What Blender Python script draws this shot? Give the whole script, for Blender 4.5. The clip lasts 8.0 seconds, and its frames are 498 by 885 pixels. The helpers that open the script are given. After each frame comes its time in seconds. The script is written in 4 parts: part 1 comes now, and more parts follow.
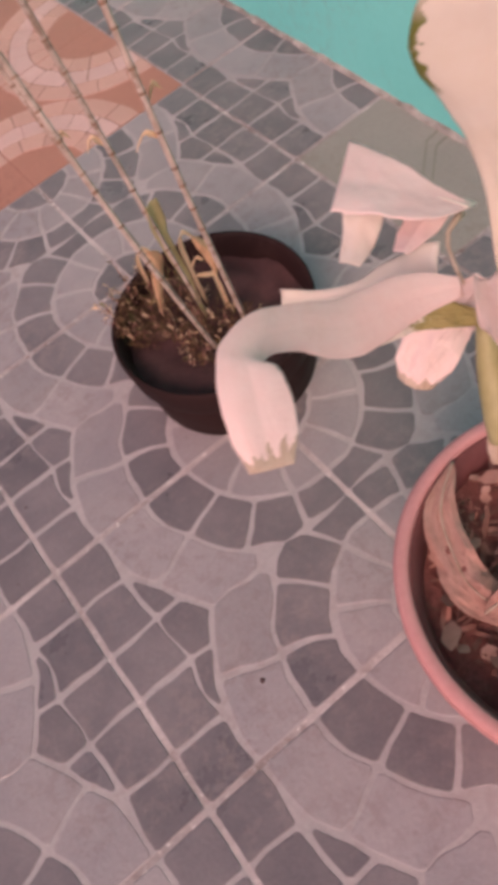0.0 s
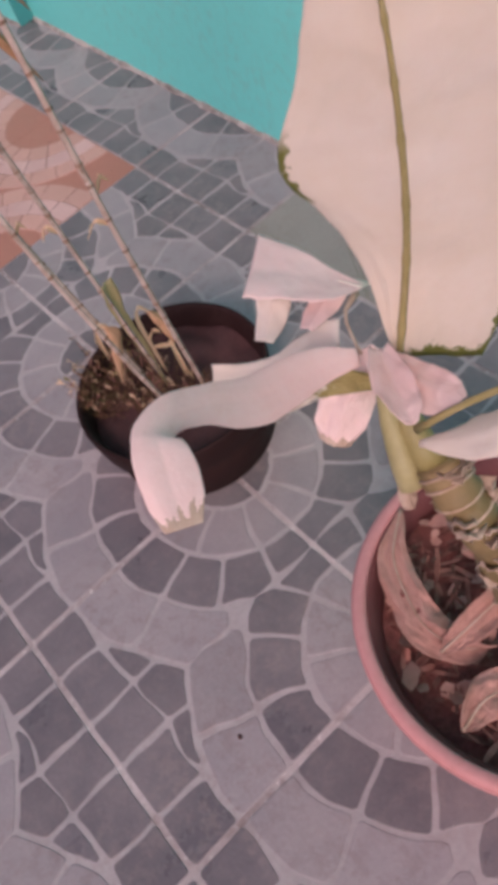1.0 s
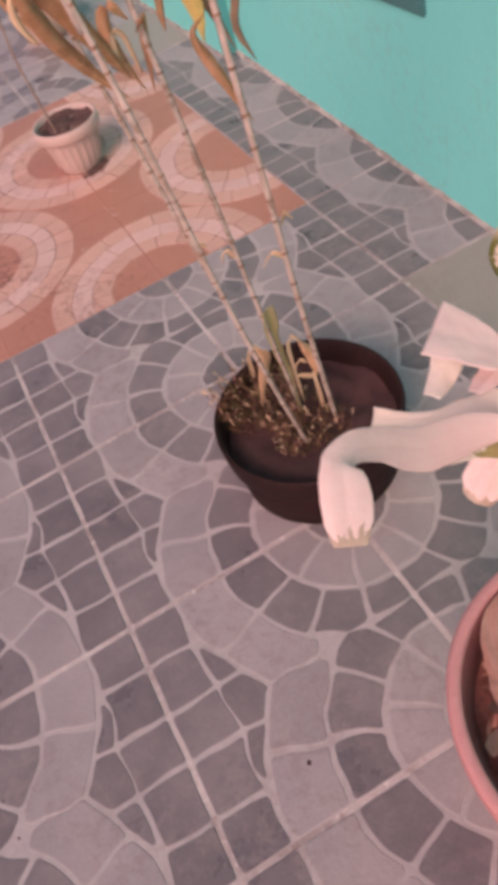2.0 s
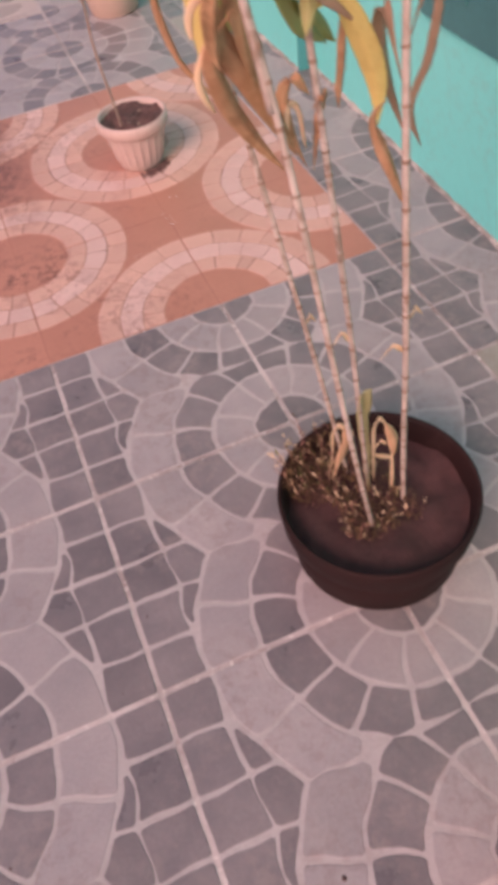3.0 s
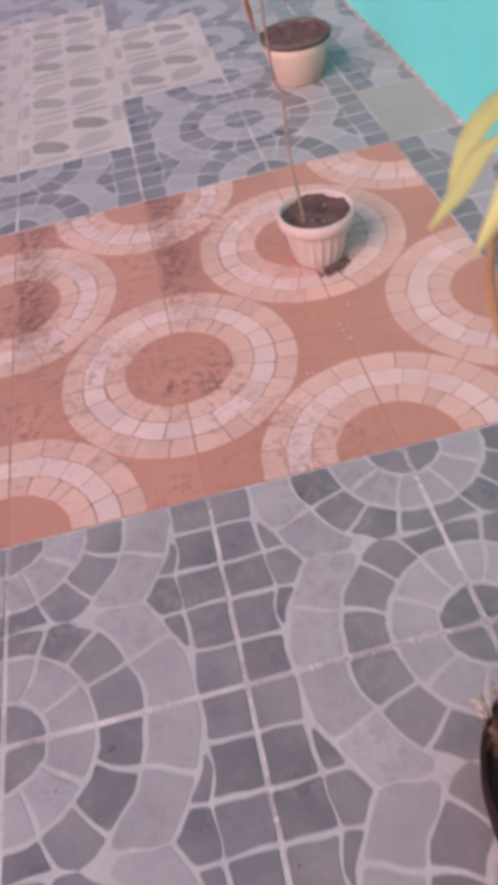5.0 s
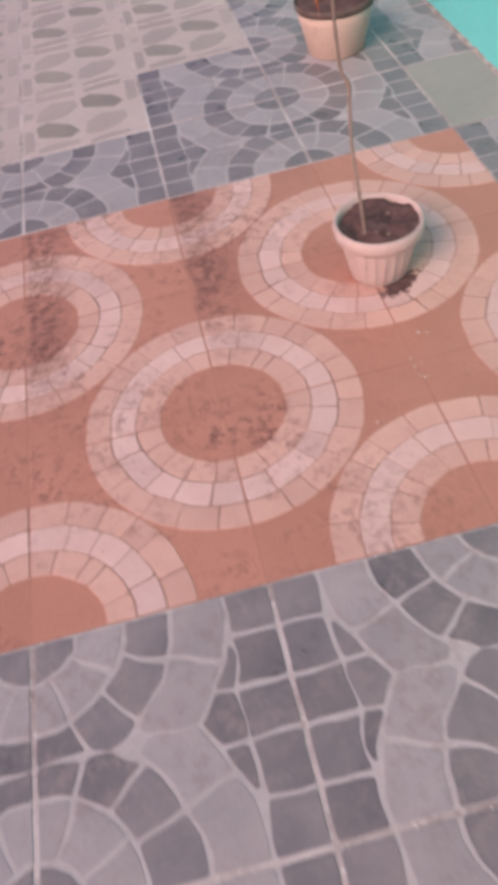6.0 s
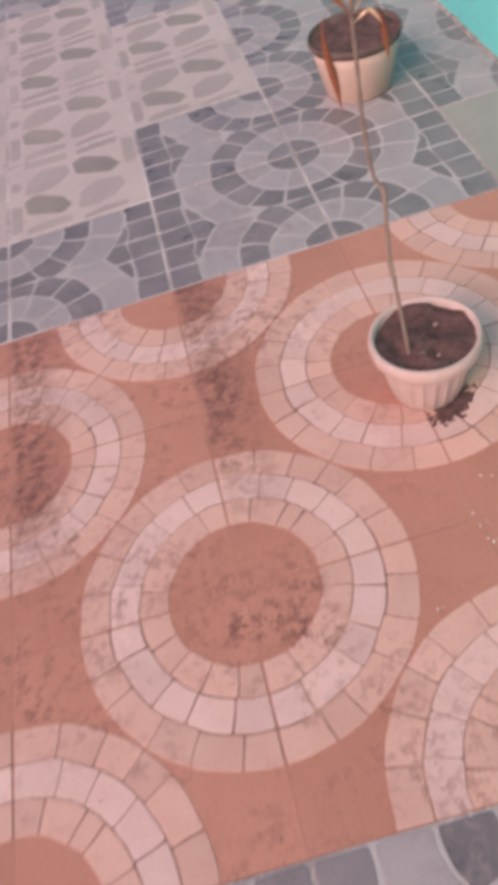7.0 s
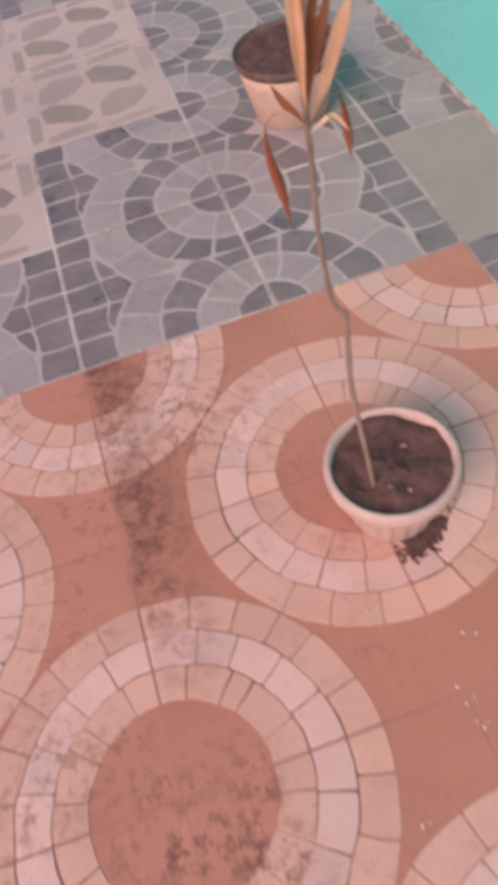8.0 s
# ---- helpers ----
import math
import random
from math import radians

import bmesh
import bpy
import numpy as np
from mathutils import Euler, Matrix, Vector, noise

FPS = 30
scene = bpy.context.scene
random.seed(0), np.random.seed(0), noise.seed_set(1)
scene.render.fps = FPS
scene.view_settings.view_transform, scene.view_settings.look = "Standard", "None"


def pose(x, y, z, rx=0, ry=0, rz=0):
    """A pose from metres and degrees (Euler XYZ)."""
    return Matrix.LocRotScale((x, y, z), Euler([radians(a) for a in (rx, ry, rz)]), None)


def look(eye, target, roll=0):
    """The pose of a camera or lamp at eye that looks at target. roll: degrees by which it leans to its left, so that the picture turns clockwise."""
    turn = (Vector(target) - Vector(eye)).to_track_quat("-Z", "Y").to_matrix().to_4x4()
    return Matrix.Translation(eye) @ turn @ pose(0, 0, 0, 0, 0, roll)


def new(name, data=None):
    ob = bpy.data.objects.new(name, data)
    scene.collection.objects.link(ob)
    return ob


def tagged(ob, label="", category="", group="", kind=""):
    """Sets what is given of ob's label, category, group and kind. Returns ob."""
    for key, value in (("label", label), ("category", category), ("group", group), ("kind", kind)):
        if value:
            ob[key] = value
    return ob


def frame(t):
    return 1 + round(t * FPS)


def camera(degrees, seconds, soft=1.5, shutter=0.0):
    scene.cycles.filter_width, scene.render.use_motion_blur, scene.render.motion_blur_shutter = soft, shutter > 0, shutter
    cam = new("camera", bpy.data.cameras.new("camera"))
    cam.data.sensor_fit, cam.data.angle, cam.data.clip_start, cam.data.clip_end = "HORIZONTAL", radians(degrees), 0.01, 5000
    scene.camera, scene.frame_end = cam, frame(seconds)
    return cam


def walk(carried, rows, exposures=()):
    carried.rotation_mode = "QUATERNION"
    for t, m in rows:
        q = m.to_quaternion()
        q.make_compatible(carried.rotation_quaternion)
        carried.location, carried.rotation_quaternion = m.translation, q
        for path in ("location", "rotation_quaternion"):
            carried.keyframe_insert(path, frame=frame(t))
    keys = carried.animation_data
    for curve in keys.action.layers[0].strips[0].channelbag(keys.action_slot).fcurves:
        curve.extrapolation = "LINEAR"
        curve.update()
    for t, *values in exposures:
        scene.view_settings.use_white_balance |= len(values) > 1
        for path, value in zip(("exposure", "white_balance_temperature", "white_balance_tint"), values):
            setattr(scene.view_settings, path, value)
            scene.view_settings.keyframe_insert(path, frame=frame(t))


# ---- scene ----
cam = camera(37.6, 8.0, soft=6.3, shutter=0.5)
PATH = [
    (0, (0.431, -1.056, 0.709), (0.739, -0.028, -0.979), -24.6),
    (0.5, (0.446, -1.064, 0.71), (0.798, -0.046, -0.975), -25.3),
    (1, (0.441, -1.083, 0.731), (0.89, 0.003, -0.888), -23.5),
    (1.5, (0.435, -1.092, 0.748), (0.837, 0.055, -0.84), -20.9),
    (2, (0.415, -1.09, 0.763), (0.681, 0.2, -0.742), -20.7),
    (2.2, (0.412, -1.074, 0.763), (0.677, 0.222, -0.736), -19.7),
    (3.3, (0.352, -0.919, 0.824), (0.679, 0.3, -0.728), -8.1),
    (3.5, (0.355, -0.909, 0.828), (0.68, 0.338, -0.702), -8.5),
    (4, (0.33, -0.872, 0.838), (0.64, 0.412, -0.664), -7.5),
    (4.5, (0.33, -0.818, 0.842), (0.528, 0.506, -0.644), -10.2),
    (5, (0.347, -0.69, 0.839), (0.409, 0.665, -0.631), -12.3),
    (5.2, (0.345, -0.651, 0.831), (0.395, 0.663, -0.676), -10.7),
    (6.3, (0.291, -0.346, 0.804), (0.313, 0.931, -0.735), -14.5),
    (6.5, (0.312, -0.278, 0.8), (0.272, 1.01, -0.73), -17.0),
    (7, (0.379, -0.138, 0.799), (0.334, 1.133, -0.744), -18.7),
    (7.5, (0.427, -0.008, 0.786), (0.581, 1.184, -0.812), -13.8),
    (8, (0.438, 0.129, 0.774), (0.545, 1.288, -0.852), -14.9),
]
EXPOSURES = [(0.0, -0.36, 7500, 47.0), (1.0, -0.51, 6550, 38.0), (1.5, -0.47, 7000, 39.5), (2.0, -0.30, 7450, 47.5), (2.2, -0.27, 7600, 49.5), (3.5, -0.04, 7150, 45.0), (4.0, 0.00, 6750, 41.0), (4.5, -0.09, 6300, 36.5), (5.0, -0.07, 6350, 36.0), (6.5, -0.11, 6750, 34.5), (7.0, -0.12, 6750, 35.5), (7.5, -0.15, 6800, 36.5), (8.0, -0.20, 7050, 40.0)]
walk(cam, [(t, look(eye, target, roll)) for t, eye, target, roll in PATH], EXPOSURES)

# ---- sky and sun: soft warm light of a late hazy afternoon, from the open side of the terrace ----
SUN_ELEVATION, SUN_AZIMUTH = radians(40), radians(224)   # azimuth: where the sun stands, counted from +x
world = bpy.data.worlds.new("sky")
scene.world = world
world.use_nodes = True
wn = world.node_tree
sky = wn.nodes.new("ShaderNodeTexSky")
sky.sky_type, sky.sun_disc = "NISHITA", False
sky.sun_elevation, sky.sun_rotation = SUN_ELEVATION, math.pi / 2 - SUN_AZIMUTH
sky.dust_density, sky.air_density = 3.0, 1.0
wn.links.new(sky.outputs[0], wn.nodes["Background"].inputs[0])
wn.nodes["Background"].inputs[1].default_value = 0.15
sun_data = bpy.data.lights.new("sun", "SUN")
sun_data.energy, sun_data.angle, sun_data.color = 2.1, radians(24), (1.0, 0.80, 0.66)
sun = new("sun", sun_data)
sun_way = Vector((math.cos(SUN_AZIMUTH) * math.cos(SUN_ELEVATION), math.sin(SUN_AZIMUTH) * math.cos(SUN_ELEVATION), math.sin(SUN_ELEVATION)))
sun.matrix_world = look(sun_way * 20, (0, 0, 0))

# ---- materials ----


def nodes_of(name):
    m = bpy.data.materials.new(name)
    m.use_nodes = True
    return m, m.node_tree.nodes, m.node_tree.links


def noise_at(nt, links, scale, detail=4.0, rough=0.6, vec=None):
    n = nt.new("ShaderNodeTexNoise")
    n.inputs["Scale"].default_value, n.inputs["Detail"].default_value, n.inputs["Roughness"].default_value = scale, detail, rough
    links.new(vec, n.inputs["Vector"])
    return n.outputs["Fac"]


def ramp(nt, links, fac, lo, hi, a=0.0, b=1.0):
    r = nt.new("ShaderNodeMapRange")
    r.inputs["From Min"].default_value, r.inputs["From Max"].default_value = lo, hi
    r.inputs["To Min"].default_value, r.inputs["To Max"].default_value = a, b
    links.new(fac, r.inputs["Value"])
    return r.outputs[0]


def math_node(nt, links, op, a, b):
    n = nt.new("ShaderNodeMath")
    n.operation = op
    for i, v in enumerate((a, b)):
        if isinstance(v, (int, float)):
            n.inputs[i].default_value = v
        else:
            links.new(v, n.inputs[i])
    return n.outputs[0]


def mix(nt, links, fac, a, b, blend="MIX"):
    n = nt.new("ShaderNodeMix")
    n.data_type, n.blend_type = "RGBA", blend
    for sock, v in ((n.inputs[0], fac), (n.inputs[6], a), (n.inputs[7], b)):
        if isinstance(v, (int, float)):
            sock.default_value = v
        elif isinstance(v, tuple):
            sock.default_value = (*v, 1.0)
        else:
            links.new(v, sock)
    return n.outputs[2]


def surface(name, base, second, rough=0.7, coarse=9.0, fine=160.0, vary=0.12, bump=0.25, dirt=None, dirt_amount=0.0, spec=0.4, grain=0.12, through_light=0.0, streaks=0.0):
    """A procedural surface: two colours mixed by coarse noise, fine grain, piece to piece variation, dirt and relief."""
    m, nt, links = nodes_of(name)
    bsdf = nt["Principled BSDF"]
    pos = nt.new("ShaderNodeNewGeometry")
    vec = pos.outputs["Position"]
    big = noise_at(nt, links, coarse, 5, 0.62, vec)
    small = noise_at(nt, links, fine, 3, 0.7, vec)
    col = mix(nt, links, ramp(nt, links, big, 0.35, 0.68), base, second)
    col = mix(nt, links, grain, col, mix(nt, links, ramp(nt, links, small, 0.3, 0.7), (0.25, 0.25, 0.25), (0.75, 0.75, 0.75)), "OVERLAY")
    if vary:
        info = nt.new("ShaderNodeObjectInfo")
        rnd = math_node(nt, links, "FRACT", math_node(nt, links, "ADD", info.outputs["Random"], pos.outputs["Random Per Island"]), 0.0)
        hsv = nt.new("ShaderNodeHueSaturation")
        links.new(col, hsv.inputs["Color"])
        links.new(ramp(nt, links, rnd, 0, 1, 1 - vary, 1 + vary), hsv.inputs["Value"])
        col = hsv.outputs[0]
    if dirt:
        patch = noise_at(nt, links, 3.1, 8, 0.72, vec)
        specks = noise_at(nt, links, 52.0, 6, 0.75, vec)
        fac = math_node(nt, links, "MULTIPLY", ramp(nt, links, patch, 0.46, 0.60), ramp(nt, links, specks, 0.49, 0.58))
        if streaks:
            # grime washed along one side of the long joints, less towards the wall
            xyz = nt.new("ShaderNodeSeparateXYZ")
            links.new(vec, xyz.inputs[0])
            fac = math_node(nt, links, "MULTIPLY", fac, ramp(nt, links, xyz.outputs[0], 0.60, 0.42, 0.15, 1.0))
            broad = noise_at(nt, links, 6.5, 6, 0.7, vec)
            wander = math_node(nt, links, "MULTIPLY", math_node(nt, links, "SUBTRACT", noise_at(nt, links, 14.0, 5, 0.7, vec), 0.5), 0.16)
            across = math_node(nt, links, "FRACT", math_node(nt, links, "ADD", math_node(nt, links, "MULTIPLY", xyz.outputs[0], 1 / 0.30), wander), 0.0)
            band = math_node(nt, links, "MULTIPLY", ramp(nt, links, across, 0.34, 0.16), ramp(nt, links, across, -0.02, 0.04))
            band = math_node(nt, links, "MULTIPLY", band, math_node(nt, links, "MULTIPLY", ramp(nt, links, xyz.outputs[1], 0.36, 0.50), ramp(nt, links, xyz.outputs[0], 0.62, 0.50)))
            band = math_node(nt, links, "MULTIPLY", band, ramp(nt, links, broad, 0.32, 0.47))
            band = math_node(nt, links, "MULTIPLY", band, ramp(nt, links, specks, 0.42, 0.58, 0.30, 1.0))
            fac = math_node(nt, links, "MAXIMUM", fac, math_node(nt, links, "MULTIPLY", band, streaks))
        col = mix(nt, links, math_node(nt, links, "MULTIPLY", fac, dirt_amount), col, dirt)
    links.new(col, bsdf.inputs["Base Color"])
    links.new(ramp(nt, links, big, 0.3, 0.7, max(rough - 0.1, 0.05), min(rough + 0.1, 1.0)), bsdf.inputs["Roughness"])
    bsdf.inputs["Specular IOR Level"].default_value = spec
    if bump:
        b = nt.new("ShaderNodeBump")
        b.inputs["Strength"].default_value, b.inputs["Distance"].default_value = bump, 0.002
        links.new(math_node(nt, links, "ADD", small, math_node(nt, links, "MULTIPLY", big, 2.0)), b.inputs["Height"])
        links.new(b.outputs[0], bsdf.inputs["Normal"])
    if through_light:
        tr = nt.new("ShaderNodeBsdfTranslucent")
        links.new(col, tr.inputs["Color"])
        ms = nt.new("ShaderNodeMixShader")
        ms.inputs[0].default_value = through_light
        links.new(bsdf.outputs[0], ms.inputs[1])
        links.new(tr.outputs[0], ms.inputs[2])
        links.new(ms.outputs[0], nt["Material Output"].inputs["Surface"])
    return m


M = {}
M["stone_dark"] = surface("slate_grey_stone", (0.156, 0.141, 0.149), (0.234, 0.202, 0.204), 0.34, 11, 220, 0.13, 0.25, (0.32, 0.26, 0.24), 0.45, spec=0.55)
M["stone_light"] = surface("pale_grey_stone", (0.310, 0.280, 0.286), (0.378, 0.331, 0.327), 0.38, 9, 220, 0.07, 0.25, (0.24, 0.175, 0.16), 0.45, spec=0.55)
M["stone_grout"] = surface("pale_stone_joint", (0.390, 0.355, 0.352), (0.455, 0.410, 0.405), 0.7, 20, 200, 0.05, 0.2, (0.32, 0.25, 0.23), 0.4)
M["joint"] = surface("tile_joint_mortar", (0.60, 0.535, 0.52), (0.29, 0.235, 0.225), 0.85, 6, 260, 0.0, 0.4, (0.20, 0.13, 0.11), 0.5)
nt, links = M["joint"].node_tree.nodes, M["joint"].node_tree.links
chips = ramp(nt, links, noise_at(nt, links, 120.0, 3, 0.6, nt.new("ShaderNodeNewGeometry").outputs["Position"]), 0.58, 0.69)
links.new(mix(nt, links, chips, nt["Principled BSDF"].inputs["Base Color"].links[0].from_socket, (0.72, 0.68, 0.65)), nt["Principled BSDF"].inputs["Base Color"])
M["red_joint"] = surface("stained_joint_mortar", (0.47, 0.22, 0.16), (0.37, 0.17, 0.13), 0.85, 9, 260, 0.0, 0.4)
M["terracotta"] = surface("terracotta_glaze", (0.450, 0.200, 0.141), (0.515, 0.234, 0.169), 0.40, 6, 200, 0.05, 0.1, (0.17, 0.072, 0.058), 0.9, streaks=1.0)
M["peach"] = surface("peach_stone", (0.59, 0.345, 0.278), (0.65, 0.395, 0.322), 0.5, 11, 200, 0.08, 0.1, (0.22, 0.10, 0.075), 0.8, streaks=1.0)
M["blush"] = surface("blush_white_stone", (0.63, 0.41, 0.365), (0.69, 0.475, 0.43), 0.5, 11, 200, 0.08, 0.1, (0.24, 0.11, 0.085), 0.8, streaks=1.0)
M["ring_gap"] = surface("dark_ring_joint", (0.20, 0.095, 0.07), (0.60, 0.36, 0.285), 0.8, 6, 260, 0.0, 0.2)
M["pink_base"] = surface("pale_pink_tile", (0.46, 0.380, 0.355), (0.52, 0.425, 0.395), 0.5, 8, 180, 0.05, 0.12, (0.35, 0.25, 0.2), 0.4)
M["pink_petal"] = surface("grey_pink_petal", (0.355, 0.295, 0.275), (0.41, 0.340, 0.312), 0.5, 9, 180, 0.08, 0.15)
M["pink_leaf"] = surface("olive_grey_petal", (0.26, 0.225, 0.20), (0.33, 0.28, 0.245), 0.5, 12, 180, 0.10, 0.15)
M["green_tile"] = surface("celadon_beige_tile", (0.30, 0.283, 0.25), (0.35, 0.322, 0.285), 0.4, 7, 160, 0.05, 0.1, (0.25, 0.2, 0.15), 0.4)
M["green_line"] = surface("celadon_tile_line", (0.24, 0.24, 0.195), (0.28, 0.26, 0.21), 0.5, 20, 160, 0.03, 0.1)
M["wall"] = surface("turquoise_wall_paint", (0.112, 0.66, 0.605), (0.14, 0.70, 0.645), 0.6, 2.5, 90, 0.0, 0.12, (0.22, 0.45, 0.40), 0.25, grain=0.08)
M["wall_dark"] = surface("deep_teal_paint", (0.03, 0.17, 0.18), (0.045, 0.21, 0.21), 0.5, 6, 120, 0.0, 0.1)
M["wall_edge"] = surface("dark_teal_edge", (0.035, 0.30, 0.30), (0.05, 0.35, 0.345), 0.6, 5, 120, 0.0, 0.1)
M["rough_mortar"] = surface("rough_skirting_mortar", (0.50, 0.46, 0.42), (0.16, 0.145, 0.13), 0.9, 28, 300, 0.1, 0.8)
M["concrete"] = surface("plain_concrete", (0.30, 0.28, 0.26), (0.36, 0.34, 0.31), 0.85, 3, 90, 0.0, 0.4)
M["black_pot"] = surface("black_brown_plastic", (0.019, 0.0078, 0.0075), (0.028, 0.0115, 0.011), 0.7, 10, 200, 0.0, 0.12, (0.06, 0.034, 0.030), 0.4, spec=0.18)
M["pink_pot"] = surface("salmon_plastic", (0.55, 0.252, 0.245), (0.60, 0.285, 0.272), 0.5, 8, 180, 0.0, 0.08, (0.35, 0.16, 0.13), 0.4, spec=0.22)
M["stained_rim"] = surface("soil_stained_rim", (0.085, 0.055, 0.046), (0.17, 0.115, 0.095), 0.7, 30, 220, 0.0, 0.4)
M["inner_plastic"] = surface("dark_wine_plastic", (0.15, 0.052, 0.052), (0.22, 0.085, 0.080), 0.6, 14, 200, 0.0, 0.2, (0.10, 0.035, 0.032), 0.6, spec=0.25)
M["white_pot"] = surface("cream_plastic", (0.52, 0.385, 0.345), (0.58, 0.435, 0.39), 0.55, 9, 180, 0.0, 0.08, (0.42, 0.29, 0.24), 0.5)
M["tan_pot"] = surface("tan_plastic", (0.54, 0.38, 0.305), (0.60, 0.43, 0.345), 0.55, 9, 180, 0.0, 0.08, (0.40, 0.26, 0.2), 0.5)
M["soil"] = surface("brown_soil", (0.080, 0.040, 0.037), (0.165, 0.088, 0.080), 0.95, 60, 320, 0.0, 1.0, (0.2, 0.13, 0.11), 0.5, grain=0.5)
M["red_soil"] = surface("dark_red_soil", (0.20, 0.068, 0.058), (0.29, 0.105, 0.088), 0.95, 50, 320, 0.0, 1.0, grain=0.5)
M["moss"] = surface("dry_olive_moss", (0.060, 0.034, 0.018), (0.24, 0.135, 0.06), 0.9, 80, 400, 0.5, 0.3)
M["weed"] = surface("dull_green_weed", (0.10, 0.095, 0.035), (0.22, 0.19, 0.075), 0.8, 60, 300, 0.3, 0.2, through_light=0.2)
M["straw"] = surface("dry_straw", (0.72, 0.48, 0.29), (0.80, 0.58, 0.40), 0.8, 40, 300, 0.2, 0.2, through_light=0.2)
M["cane"] = surface("pale_tan_cane", (0.40, 0.305, 0.255), (0.58, 0.465, 0.41), 0.6, 38, 300, 0.06, 0.2, (0.24, 0.15, 0.105), 0.85)
M["cane_node"] = surface("brown_cane_ring", (0.18, 0.10, 0.065), (0.34, 0.21, 0.15), 0.8, 60, 300, 0.1, 0.2)
M["yellow_leaf"] = surface("yellowing_leaf", (0.86, 0.68, 0.28), (0.78, 0.64, 0.25), 0.45, 12, 240, 0.10, 0.15, (0.55, 0.32, 0.10), 0.2, grain=0.06, through_light=0.44)
M["pale_shoot"] = surface("pale_olive_shoot", (0.50, 0.44, 0.22), (0.60, 0.50, 0.28), 0.6, 40, 260, 0.0, 0.3, (0.45, 0.30, 0.15), 0.5, through_light=0.4)
M["lime_leaf"] = surface("yellow_green_leaf", (0.70, 0.66, 0.28), (0.79, 0.71, 0.34), 0.45, 14, 240, 0.10, 0.15, grain=0.06, through_light=0.42)
M["green_leaf"] = surface("olive_green_leaf", (0.43, 0.43, 0.15), (0.58, 0.54, 0.22), 0.45, 24, 240, 0.12, 0.15, through_light=0.30)
M["brown_leaf"] = surface("withered_brown_leaf", (0.80, 0.46, 0.27), (0.63, 0.33, 0.18), 0.7, 34, 260, 0.18, 0.4, (0.38, 0.18, 0.08), 0.6, through_light=0.34)
M["tan_leaf"] = surface("orange_tan_leaf", (0.80, 0.46, 0.28), (0.86, 0.56, 0.36), 0.7, 30, 260, 0.05, 0.3, (0.45, 0.24, 0.12), 0.4, through_light=0.3)
M["mauve_leaf"] = surface("withered_mauve_leaf", (0.36, 0.20, 0.13), (0.47, 0.27, 0.18), 0.7, 30, 260, 0.12, 0.3, through_light=0.20)
M["red_leaf"] = surface("rust_red_leaf", (0.36, 0.10, 0.055), (0.42, 0.16, 0.075), 0.6, 40, 260, 0.15, 0.25, through_light=0.22)
M["cream_leaf"] = surface("cream_white_leaf", (0.86, 0.77, 0.66), (0.89, 0.82, 0.75), 0.5, 18, 200, 0.03, 0.15, (0.62, 0.48, 0.34), 0.3, grain=0.1, through_light=0.3)
M["blush_leaf"] = surface("blush_cream_leaf", (0.90, 0.70, 0.66), (0.92, 0.76, 0.72), 0.5, 30, 220, 0.04, 0.2, (0.62, 0.42, 0.28), 0.35, grain=0.12, through_light=0.28)
M["papery_leaf"] = surface("dry_papery_leaf", (0.55, 0.32, 0.265), (0.44, 0.235, 0.19), 0.75, 45, 260, 0.05, 0.4, (0.3, 0.14, 0.11), 0.5, through_light=0.15, spec=0.12)
M["leaf_stalk"] = surface("olive_stalk", (0.26, 0.23, 0.085), (0.36, 0.30, 0.13), 0.5, 40, 260, 0.0, 0.2, (0.5, 0.4, 0.28), 0.5)
M["trunk"] = surface("olive_brown_trunk", (0.165, 0.125, 0.05), (0.27, 0.19, 0.09), 0.6, 30, 260, 0.0, 0.3, (0.55, 0.42, 0.3), 0.6)
M["sheath"] = surface("pale_green_sheath", (0.30, 0.28, 0.12), (0.42, 0.38, 0.20), 0.5, 40, 260, 0.0, 0.2, (0.6, 0.5, 0.36), 0.4)
M["dark_soil"] = surface("dark_purple_soil", (0.052, 0.021, 0.021), (0.085, 0.038, 0.037), 0.9, 40, 320, 0.0, 0.6, grain=0.3)
M["litter"] = surface("red_brown_leaf_litter", (0.18, 0.068, 0.052), (0.38, 0.185, 0.145), 0.85, 70, 300, 0.45, 0.3)
M["paint"] = surface("white_paint_fleck", (0.78, 0.76, 0.73), (0.70, 0.67, 0.64), 0.6, 40, 200, 0.0, 0.1)
M["twig"] = surface("grey_brown_twig", (0.21, 0.145, 0.115), (0.32, 0.225, 0.18), 0.75, 60, 300, 0.0, 0.3)

